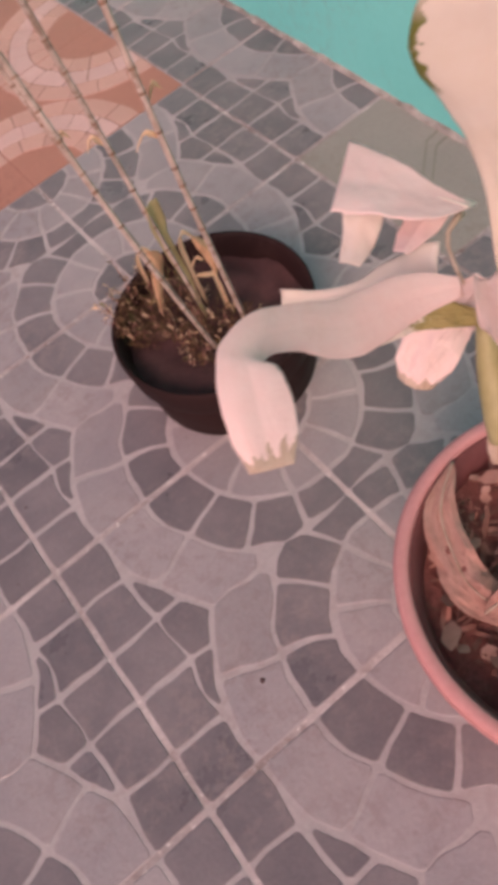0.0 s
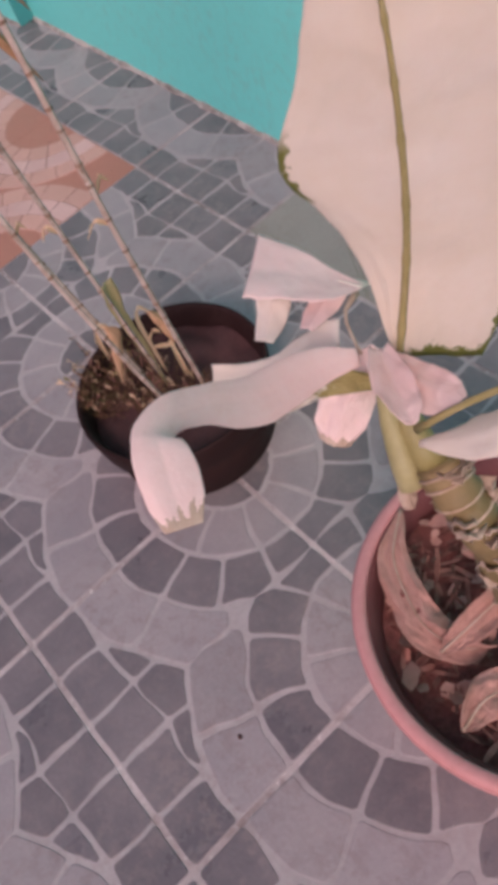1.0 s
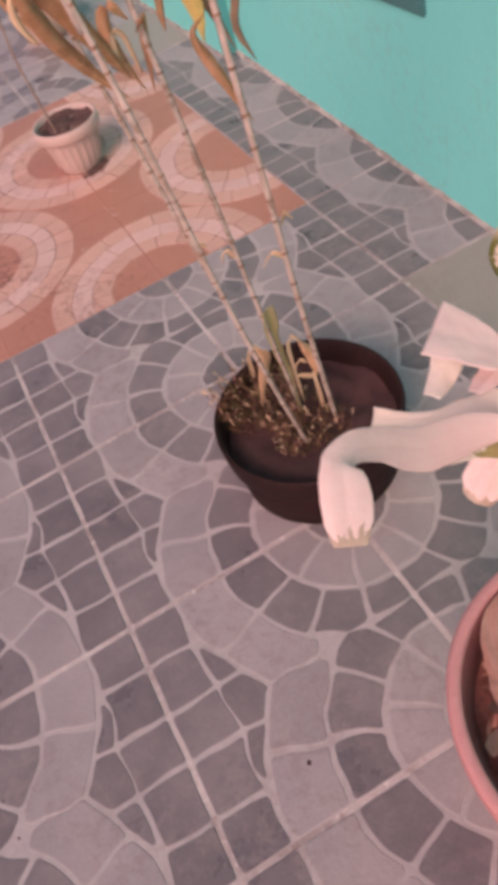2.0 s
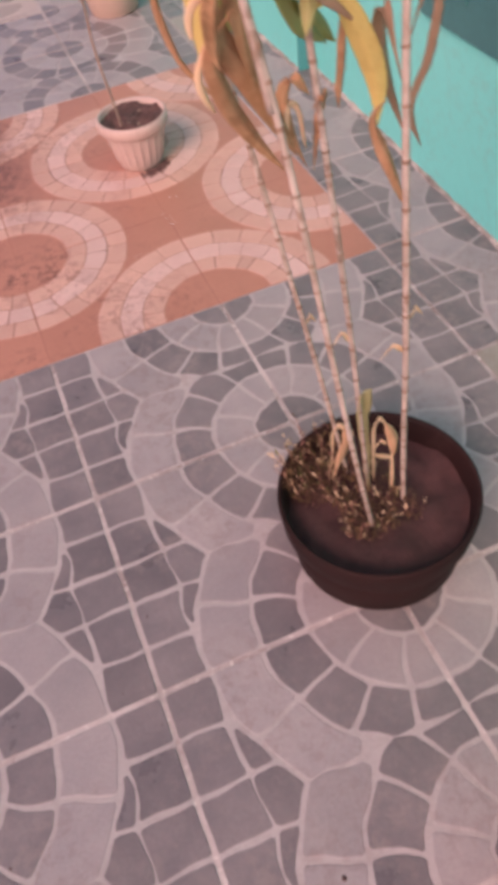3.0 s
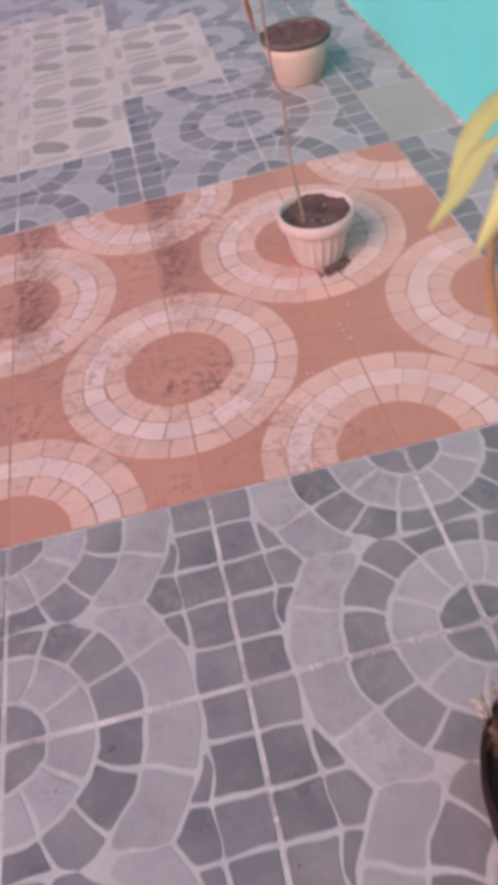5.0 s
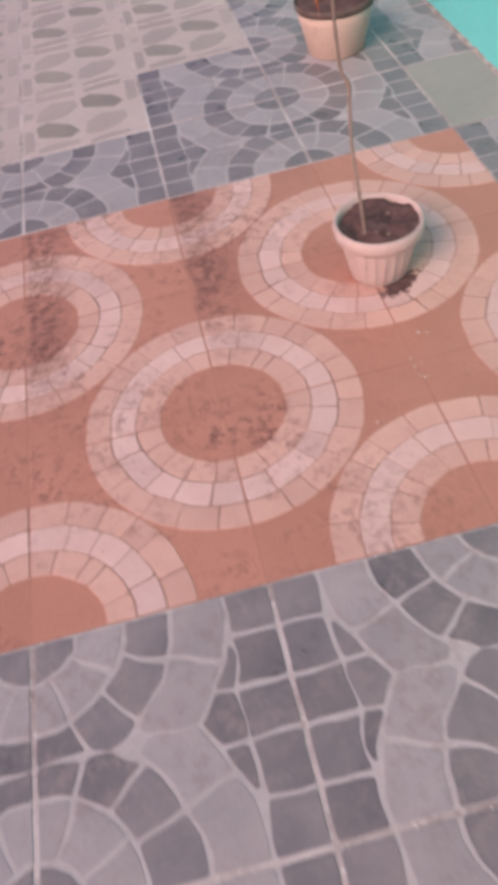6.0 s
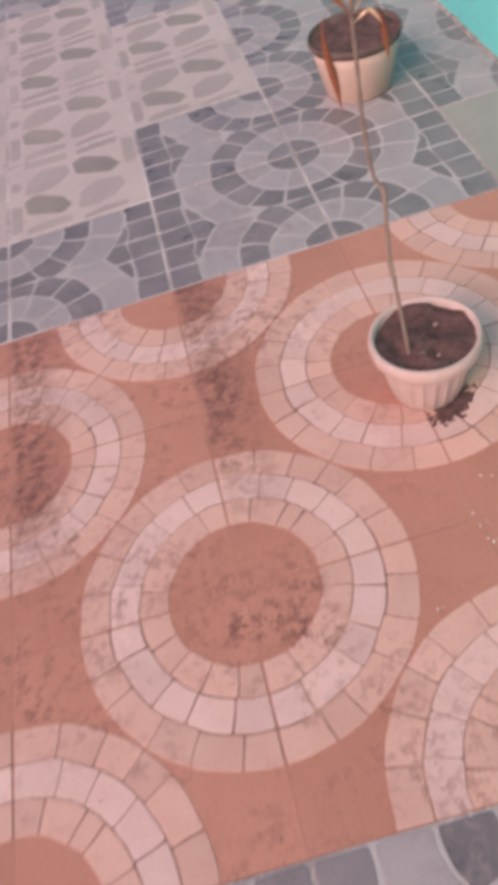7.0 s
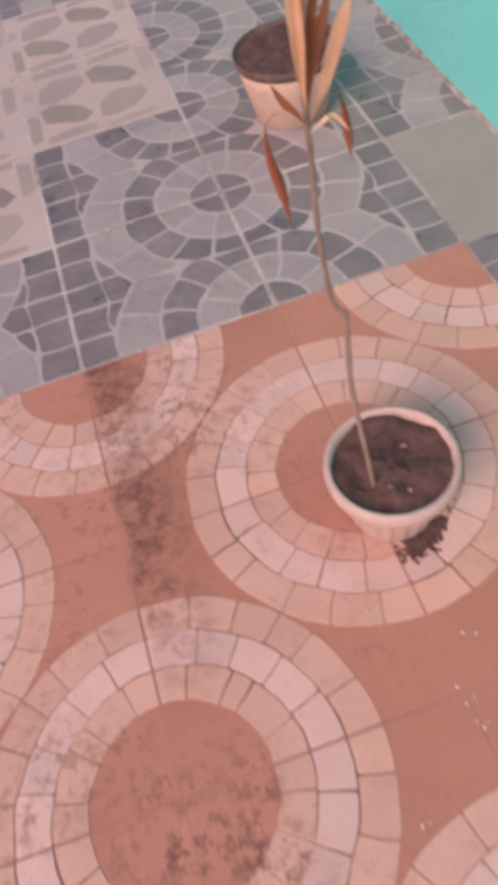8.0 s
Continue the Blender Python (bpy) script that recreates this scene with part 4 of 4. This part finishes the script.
# the small folded leaf
under(dumb_cane, leaf(None, "leaf", [(0.5810, -0.9195, 0.5160), (0.5732, -0.9051, 0.5180), (0.5653, -0.8914, 0.5210), (0.5565, -0.8800, 0.5235)], 0.0178, (0.77, 0.64, -0.06), M["blush_leaf"], "small folded cream leaf", n=30, cols=10, fold=-0.08, wave=0.12, seed=11.0, crumple=0.0002, profile=(0.06, 0.22, 0.42, 0.62, 0.82, 1.0, 1.15), profile_b=(0.10, 0.62, 0.85, 0.92, 0.95, 0.98, 1.02)))
under(dumb_cane, leaf(None, "leaf", [(0.5820, -0.9200, 0.5150), (0.5780, -0.9050, 0.5150), (0.5730, -0.8900, 0.5160), (0.5665, -0.8720, 0.5190)], 0.0040, (0.77, 0.64, -0.66), M["cream_leaf"], "folded back edge of the small leaf", n=20, cols=4, fold=-0.2, wave=0.3, seed=21.0, profile=(0.8, 1.0, 0.9, 0.7, 0.3)))
under(dumb_cane, leaf(None, "leaf", [(0.5784, -0.9058, 0.5160), (0.5668, -0.9106, 0.5133), (0.5535, -0.9153, 0.5133)], 0.0085, (0.76, -0.64, -0.06), M["blush_leaf"], "folded leaf flap hanging down", n=18, cols=6, fold=-0.3, wave=0.3, seed=13.0, profile=(0.95, 0.9, 0.72, 0.5, 0.2), profile_b=(0.9, 0.85, 0.80, 0.75, 0.45)))
under(dumb_cane, leaf(None, "leaf", [(0.5594, -0.8889, 0.5160), (0.5493, -0.8960, 0.5115), (0.5401, -0.9019, 0.5091)], 0.0082, (0.71, -0.67, -0.21), M["cream_leaf"], "folded leaf tip hanging down", n=18, cols=5, fold=-0.3, wave=0.3, seed=12.0, profile=(1.0, 1.0, 0.85, 0.66, 0.45), profile_b=(0.95, 0.8, 0.66, 0.6, 0.5)))
cane_part("leaf_stalk", [(0.5780, -0.9190, 0.5150), (0.5667, -0.9230, 0.5140), (0.5592, -0.9380, 0.5083)], [0.0016, 0.0011, 0.0008, 0.0007, 0.0007, 0.0008], M["bark_paper"])
# the crumpled leaf at the fork
def dry_tip(s, f):
    return s + 0.05 * noise.noise(Vector((f * 5, s * 9, 2.0))) > 0.93


under(dumb_cane, leaf(None, "leaf", [(0.5639, -0.9428, 0.5105), (0.5575, -0.9378, 0.4946), (0.5495, -0.9328, 0.4763), (0.5392, -0.9329, 0.4600)], 0.0118, (0.53, -0.81, -0.24), [M["blush_leaf"], M["bark_paper"]], "crumpled cream leaf with a dry brown tip", n=80, cols=18, fold=-0.4, wave=0.6, crumple=0.0006, seed=14.0, margin=dry_tip, profile=(0.25, 0.55, 0.85, 0.95, 1.0, 0.95, 0.6)))
under(dumb_cane, leaf(None, "leaf", [(0.5645, -0.9430, 0.5100), (0.5539, -0.9601, 0.5135), (0.5458, -0.9734, 0.5165), (0.5425, -0.9796, 0.5172)], 0.0080, (0.89, -0.46, -0.03), M["blush_leaf"], "crumpled cream leaf", n=30, cols=8, fold=0.55, wave=0.35, crumple=0.0006, seed=15.0, profile=(0.45, 0.75, 0.85, 0.8, 0.6, 0.25), profile_b=(0.5, 0.9, 1.1, 0.9, 0.6, 0.25)))
under(dumb_cane, leaf(None, "leaf", [(0.5640, -0.9460, 0.5075), (0.5607, -0.9626, 0.5116), (0.5590, -0.9767, 0.5166), (0.5580, -0.9874, 0.5205)], 0.0098, (0.79, 0.60, 0.14), M["blush_leaf"], "crumpled cream leaf", n=30, cols=8, fold=-0.3, wave=0.35, crumple=0.0006, seed=17.0, profile=(0.4, 0.7, 0.85, 0.85, 0.7, 0.3), profile_b=(0.5, 0.85, 0.95, 0.95, 0.75, 0.3)))
under(dumb_cane, leaf(None, "leaf", [(0.5440, -0.9800, 0.5040), (0.5483, -0.9913, 0.5125), (0.5525, -1.0006, 0.5207), (0.5589, -1.0109, 0.5304), (0.568, -1.026, 0.540)], 0.0088, (0.76, 0.62, 0.16), M["cream_leaf"], "broad cream leaf", n=24, cols=6, fold=-0.3, wave=0.3, peak=0.6, blunt=0.5, crumple=0.0004, seed=16.0))
cane_part("leaf_stalk", [(0.5500, -0.9740, 0.5000), (0.5533, -0.9848, 0.5165), (0.5613, -0.9940, 0.5260), (0.572, -1.006, 0.536)], [0.0018, 0.0014, 0.0013, 0.0013, 0.0012, 0.0011], M["leaf_stalk"])

# dead leaves and litter in the pink pot: each lies on the soil by itself
def eaten(s, f):
    return any(((s - a) / 0.014) ** 2 + ((f - b) / 0.12) ** 2 < 1 for a, b in ((0.36, -0.15), (0.47, 0.2)))


for k, (pts, h, side) in enumerate([
        ([(0.626, -0.872, 0.198), (0.594, -0.892, 0.192), (0.576, -0.923, 0.187), (0.569, -0.950, 0.184), (0.579, -0.978, 0.180), (0.608, -0.996, 0.184)], 0.0160, (0.75, -0.45, 0.30)),
        ([(0.562, -0.966, 0.184), (0.590, -0.971, 0.196), (0.626, -0.976, 0.206), (0.66, -0.98, 0.200)], 0.0120, (0.2, 0.9, 0.5)),
        ([(0.530, -1.012, 0.188), (0.557, -1.010, 0.190), (0.582, -1.020, 0.188), (0.61, -1.03, 0.180)], 0.0160, (0.2, 0.9, 0.3)),
        ([(0.690, -0.960, 0.176), (0.660, -0.940, 0.182), (0.635, -0.925, 0.180)], 0.014, (0.6, 0.7, 0.2))]):
    ob = leaf(None, "dead_leaf", pts, h, side, [M["papery_leaf"], M["red_soil"]], n=90, cols=16, fold=0.16, wave=0.8, peak=0.5, blunt=0.6, crumple=0.0016, seed=20.0 + k, margin=eaten if k == 0 else None)
    tagged(ob, "curled dry papery leaf lying on pot soil", "dead leaf", "dead leaves in the pink pot")
    bm = bmesh.new()
    tube(bm, [p + Vector((0, 0, 0.0010)) for p in spline(pts, 40)], [0.0011 - 0.00002 * i for i in range(40)], 6)
    part("midrib", bm, M["bark_paper"], ob, "pale dried midrib", smooth=True)
bm = bmesh.new()
rng = random.Random(12)
for k in range(620):
    a, r = rng.uniform(0, 6.28), 0.108 * math.sqrt(rng.random())
    p = Vector((PINK[0] + r * math.cos(a), PINK[1] + r * math.sin(a), 0.158 + rng.uniform(0, 0.008)))
    d = Vector((rng.uniform(-1, 1), rng.uniform(-1, 1), rng.uniform(-0.1, 0.7))).normalized() * rng.uniform(0.007, 0.030)
    w = Vector((-d.y, d.x, rng.uniform(-0.01, 0.01))).normalized() * rng.uniform(0.0006, 0.0026)
    bits = k % 9 == 0
    if bits:
        w, p = w * 3.2, p + Vector((0, 0, 0.006))
    bm.faces.new([bm.verts.new(c) for c in (p, p + d * 0.3 + w, p + d * 0.8 + w * 0.6, p + d, p + d * 0.7 - w, p + d * 0.25 - w * 0.8)]).material_index = int(bits)
tagged(part("leaf_litter", bm, [M["litter"], M["papery_leaf"]]), "crumbled dry leaf litter on pot soil", "litter", kind="stuff")

# pebbles and crumbs on the small pot's soil, and grit on the tiles
for k, (x, y, z, r) in enumerate([(0.604, 0.496, 0.098, 0.0045), (0.640, 0.540, 0.097, 0.0035), (0.622, 0.486, 0.097, 0.003)]):
    bm = bmesh.new()
    bmesh.ops.create_icosphere(bm, subdivisions=2, radius=r)
    for v in bm.verts:
        v.co = Vector((v.co.x * 1.2, v.co.y * 0.9, v.co.z * 0.8)) * (1 + 0.25 * noise.noise(v.co * 160 + Vector((k, 0, 0))))
    ob = tagged(part("pebble", bm, M["twig"], smooth=True), "small pale pebble on pot soil", "pebble", "pebbles in the small pot")
    ob.location = (x, y, z)
bm = bmesh.new()
rng = random.Random(21)
for k in range(840):
    # a dense dark patch of crumbs beside the small pot, then stray grit
    if k < 800:
        p = Vector((SMALL[0] + 0.020 + rng.gauss(0, 0.013), SMALL[1] - 0.047 + rng.gauss(0, 0.008) + 0.0, 0.001))
        p.y += 0.45 * (p.x - SMALL[0] - 0.022)
        s = rng.uniform(0.001, 0.0036)
    else:
        p = Vector((rng.uniform(-0.3, 0.9), rng.uniform(-1.0, 1.0), 0.001))
        s = rng.uniform(0.0007, 0.0016)
    if k == 839:
        p, s = Vector((0.408, -0.843, 0.001)), 0.0028
    vs = [bm.verts.new(p + Vector((math.cos(b) * s * rng.uniform(0.7, 1.2), math.sin(b) * s * rng.uniform(0.7, 1.2), -0.0005))) for b in (0, 1.05, 2.1, 3.14, 4.2, 5.25)]
    top = bm.verts.new(p + Vector((0, 0, s * 0.5)))
    for i in range(6):
        bm.faces.new((vs[i], vs[(i + 1) % 6], top))
tagged(part("brown_crumbs", bm, M["soil"]), "dense patch of dark brown crumbs and stray grit on the tiles", "soil", kind="stuff")

# a few flecks of white paint dropped on the terracotta
bm = bmesh.new()
rng = random.Random(44)
for x, y, n in ((0.602, 0.303, 4), (0.600, 0.270, 3), (0.629, 0.355, 2), (0.52, 0.21, 2)):
    for k in range(n):
        p, r = Vector((x + rng.gauss(0, 0.006), y + rng.gauss(0, 0.008), 0.0006)), rng.uniform(0.0008, 0.0020)
        low = [bm.verts.new(p + Vector((math.cos(a) * r * rng.uniform(0.6, 1.3), math.sin(a) * r * rng.uniform(0.6, 1.3), -0.0012))) for a in (0, 0.9, 1.8, 2.7, 3.6, 4.5, 5.4)]
        peak = bm.verts.new(p)
        for i in range(7):
            bm.faces.new((low[i], low[(i + 1) % 7], peak))
tagged(part("paint_flecks", bm, M["paint"]), "small flecks of white paint dropped on terracotta tiles", "paint", kind="stuff")

# ---- tiles ----
JOINT = 0.011                          # half a joint, in tiles
GAP = 0.0095                            # half a joint between the stones of a tile


def arc(r, a0, a1, n):
    return [(r, a0 + (a1 - a0) * i / n) for i in range(n + 1)]


def clip(poly, keep, cut):
    """Cut a polygon to the side where keep(p) >= 0; cut: the linear measure itself."""
    out = []
    for p, q in zip(poly, poly[1:] + poly[:1]):
        a, b = cut(p), cut(q)
        if a >= 0:
            out.append(p)
        if a * b < 0:
            t = a / (a - b)
            out.append((p[0] + (q[0] - p[0]) * t, p[1] + (q[1] - p[1]) * t))
    return out


def area(poly):
    return abs(sum(p[0] * q[1] - q[0] * p[1] for p, q in zip(poly, poly[1:] + poly[:1]))) / 2


def worn(poly, amp=0.010):
    """Bend an outline by one smooth field, so that joints stay even, and round its corners."""
    fine = []
    for p, q in zip(poly, poly[1:] + poly[:1]):
        n = max(1, int(math.dist(p, q) / 0.055))
        fine += [(p[0] + (q[0] - p[0]) * k / n, p[1] + (q[1] - p[1]) * k / n) for k in range(n)]
    out = []
    for x, y in fine:
        k = max(0.0, min(1.0, min(x, 1 - x, y, 1 - y) / 0.05))
        out.append((x + amp * k * (noise.noise(Vector((x * 9, y * 9, 1.5))) + 0.5 * noise.noise(Vector((x * 26, y * 26, 4.5)))), y + amp * k * (noise.noise(Vector((x * 9, y * 9, 8.5))) + 0.5 * noise.noise(Vector((x * 26, y * 26, 6.5))))))
    cut = []
    for p, q in zip(out, out[1:] + out[:1]):
        cut += [(p[0] * 0.86 + q[0] * 0.14, p[1] * 0.86 + q[1] * 0.14), (p[0] * 0.14 + q[0] * 0.86, p[1] * 0.14 + q[1] * 0.86)]
    return cut


def to_tile(poly, lo=JOINT + 0.001):
    hi = 1 - lo
    for cut in (lambda p: p[0] - lo, lambda p: hi - p[0], lambda p: p[1] - lo, lambda p: hi - p[1]):
        if len(poly) < 3:
            return []
        poly = clip(poly, None, cut)
    return poly if len(poly) > 2 and area(poly) > 0.0009 else []


def cobble_pieces():
    """Outlines of the grey tile's stones, in tile units: squares along one edge, rings about the two corners of the other."""
    rng = random.Random(3)
    j = lambda k: rng.uniform(-k, k)
    out = []
    cuts = [0.0] + [0.2 * k + j(0.015) for k in range(1, 5)] + [1.0]
    for k in range(5):
        g0, g1 = (0 if k == 0 else GAP), (0 if k == 4 else GAP)
        w = 0.2 + j(0.008)
        out.append(("dark", [(0, cuts[k] + g0), (0, cuts[k + 1] - g1), (w - GAP, cuts[k + 1] - g1 + j(0.008)), (w - GAP, cuts[k] + g0 + j(0.008))]))
        lo, hi = cuts[k] + g0, cuts[k + 1] - g1
        edge = lambda b: 1 - math.sqrt(max(0, (0.80 + GAP) ** 2 - min(b, 1 - b) ** 2))
        bs = [lo + (hi - lo) * i / 8 for i in range(9)]
        right = [(edge(b), b) for b in bs if edge(b) > 0.2 + GAP + 0.01]
        if len(right) > 2:
            out.append(("dark", [(0.2 + GAP, right[-1][1]), (0.2 + GAP, right[0][1])] + right))
    for top in (0, 1):
        rings = [(0.0, 0.185, [0, 90], "dark"), (0.185, 0.385, [0, 33, 66, 90], "light"), (0.385, 0.585, [0, 24, 45, 67, 90], "dark"), (0.585, 0.80, [0, 22, 50], "light")]
        for r0, r1, angles, tone in rings:
            angles = [angles[0]] + [a + j(2.5) for a in angles[1:-1]] + [angles[-1]]
            for a0, a1 in zip(angles, angles[1:]):
                A0, A1 = radians(a0), radians(a1)
                rm = (r0 + r1) / 2
                g0 = 0 if a0 == 0 else GAP / rm
                g1 = 0 if a1 == 90 else GAP / rm
                n = max(3, int((a1 - a0) / 9))
                inner = arc(r0 + GAP, A1 - g1, A0 + g0, n) if r0 > 0 else [(0, 0)]
                poly = [(1 - r * math.cos(a), r * math.sin(a)) for r, a in arc(r1 - GAP, A0 + g0, A1 - g1, n) + inner]
                poly = clip(poly, None, lambda p: 0.5 - GAP - p[1] + 0.01 * math.sin(p[0] * 20))
                if top:
                    poly = [(x, 1 - y) for x, y in poly][::-1]
                out.append((tone, poly))
    return [(t, worn(q, 0.019)) for t, q in ((t, to_tile(p)) for t, p in out) if q]


def ring_pieces():
    """Outlines of the terracotta tile's stones: three rings about two opposite corners."""
    rng = random.Random(8)
    out = []
    for flip in (0, 1):
        for r0, r1, n, tone in ((0.32, 0.445, 5, "peach"), (0.445, 0.575, 5, "blush"), (0.575, 0.703, 6, "peach")):
            cuts = [0.0] + [90 * (k + rng.uniform(-0.2, 0.2)) / n for k in range(1, n)] + [90.0]
            for a0, a1 in zip(cuts, cuts[1:]):
                g = 0.0030
                A0, A1, rm = radians(a0), radians(a1), (r0 + r1) / 2
                gr = g if r1 < 0.7 else 0
                g = rng.uniform(0.0016, 0.0056)
                poly = [(r * math.cos(a), r * math.sin(a)) for r, a in arc(r1 - gr, A0 + g / rm, A1 - g / rm, 4) + arc(r0 + (g if r0 > 0.33 else 0), A1 - g / rm, A0 + g / rm, 4)]
                out.append((tone, [(1 - x, 1 - y) for x, y in poly] if flip else poly))
    return [(t, worn(q, 0.007)) for t, q in ((t, to_tile(p, 0.0045)) for t, p in out) if q]


def petal_pieces():
    """Outlines of the pale pink tile's petals, almonds, wedges and small blocks."""
    almond = [(0.12, 0.46), (0.21, 0.51), (0.40, 0.39), (0.47, 0.26), (0.39, 0.18), (0.14, 0.29)]
    petal = [(0.51, 0.17), (0.53, 0.36), (0.65, 0.46), (0.84, 0.42), (0.86, 0.31), (0.76, 0.19), (0.62, 0.14)]
    move = lambda shape, dx, dy: [(x + dx, y + dy) for x, y in shape]
    out = [("leaf", almond), ("leaf", move(almond, 0.38, 0.335)), ("petal", petal), ("petal", move(petal, -0.385, 0.375))]
    # bands along two edges, broken by the pale star, and small blocks at the sides
    for x0, x1, y0, y1, lean in ((0.13, 0.46, 0.03, 0.13, 0.02), (0.54, 0.86, 0.02, 0.09, 0.03), (0.13, 0.46, 0.90, 0.985, -0.02), (0.54, 0.86, 0.89, 0.975, 0.02)):
        out.append(("petal", [(x0, y0), (x1, y0 + lean), (x1, y1), ((x0 + x1) / 2, y1 + 0.012), (x0, y1 - lean)]))
    for x0, x1, y0, y1 in ((0.885, 0.975, 0.56, 0.94), (0.025, 0.100, 0.08, 0.44), (0.025, 0.100, 0.62, 0.76)):
        out.append(("petal", [(x0, y0), (x1, y0 + 0.02), (x1, y1 - 0.03), (x0, y1)]))
    return [(t, worn(q, 0.0)) for t, q in ((t, to_tile(p)) for t, p in out) if q]


def shared_pieces(name, pieces, edge, depth):
    """A mesh for each outline, about the tile's corner, shared by all tiles of that kind."""
    made = []
    for tone, poly in pieces:
        bm = bmesh.new()
        prism(bm, [(x * TILE, y * TILE) for x, y in poly], -depth, 0.0, edge)
        made.append(mesh_of(name, bm, M[tone]))
    return made


def joined(name, pieces, edge, depth, tones):
    bm = bmesh.new()
    for tone, poly in pieces:
        prism(bm, [(x * TILE, y * TILE) for x, y in poly], -depth, 0.0, edge, tones.index(tone))
    return mesh_of(name, bm, [M[t] for t in tones])


def slab(name, material, top, x1=1.0, gap=JOINT):
    bm = bmesh.new()
    j = gap * TILE
    box(bm, j, j, -0.012, x1 * TILE - j, TILE - j, top)
    return mesh_of(name, bm, material)


cobbles = [("stone_" + t, p) for t, p in cobble_pieces()]
rings_ = ring_pieces()
petals = [("pink_" + t, p) for t, p in petal_pieces()]
bm = bmesh.new()
for flip in (0, 1):
    q = [(r * math.cos(a), r * math.sin(a)) for r, a in arc(0.695, 0, math.pi / 2, 20) + arc(0.328, math.pi / 2, 0, 20)]
    q = to_tile([(1 - x, 1 - y) for x, y in q] if flip else q, 0.0045)
    prism(bm, [(x * TILE, y * TILE) for x, y in q], -0.008, -0.0007)
ring_bed = mesh_of("ring_bed", bm, M["ring_gap"])
bm = bmesh.new()
for r in (0.30, 0.36):
    pts = [(0.02, 0.12 + r * 0.2), (0.20, 0.12 + r), (0.30, 0.10 + r), (0.46, 0.24 + r), (0.64, 0.26 + r)]
    prism(bm, [(x * TILE, y * TILE) for x, y in pts] + [(x * TILE, (y - 0.016) * TILE) for x, y in reversed(pts)], -0.002, 0.0001)
green_line = mesh_of("line", bm, M["green_line"])
KINDS = {
    "cobble": (slab("tile", M["stone_grout"], -0.0006), shared_pieces("stone", cobbles, 0.0005, 0.006), joined("stone_relief", cobbles, 0.0005, 0.006, ["stone_dark", "stone_light"])),
    "ring": (slab("tile", M["terracotta"], -0.0009, gap=0.004), shared_pieces("stone", rings_, 0.0004, 0.006), joined("stone_relief", rings_, 0.0004, 0.006, ["peach", "blush"])),
    "petal": (slab("tile", M["pink_base"], -0.0006), None, joined("petal_relief", petals, 0.0004, 0.006, ["pink_petal", "pink_leaf"])),
    "green": (slab("tile", M["green_tile"], -0.0002, 0.66), None, None),
}


def lay(kind, i, j, turn, single):
    """Lay a tile with its lower corner at tile (i, j), turned by quarter turns, its stones single or joined."""
    base, pieces, relief = KINDS[kind]
    tile = new("tile", base)
    m = Matrix.Translation((i * TILE, j * TILE, 0)) @ Matrix.Translation((TILE / 2, TILE / 2, 0)) @ Matrix.Rotation(math.pi / 2 * turn, 4, "Z") @ Matrix.Translation((-TILE / 2, -TILE / 2, 0))
    tile.matrix_basis = m
    tile.parent = floor
    if kind == "green" and j < 0:
        new("line", green_line).parent = tile
    if kind == "ring":
        new("ring_bed", ring_bed).parent = tile
    if single and pieces:
        for me in pieces:
            new("stone", me).parent = tile
    elif relief:
        tagged(new("relief", relief), kind="stuff").parent = tile


def kind_at(i, j):
    if 0 <= j < 3:
        return "ring" if i < 3 else "cobble"
    if i >= 3:
        return "green" if j in (-2, 3) else "cobble"
    if 4 <= j < 8 and i < (1, 2, 2, 1)[j - 4]:
        return "petal"
    return "cobble"


for i in range(U0, 4):
    for j in range(V0, V1):
        kind = kind_at(i, j)
        if kind == "ring":
            lay(kind, i, j, 0 if (i + j) % 2 == 0 else 1, 0 <= i < 3)
        elif kind == "cobble":
            lay(kind, i, j, 0 if i % 2 else 2, 0 <= i < 3 and -4 <= j < 0)
        else:
            lay(kind, i, j, 0, False)
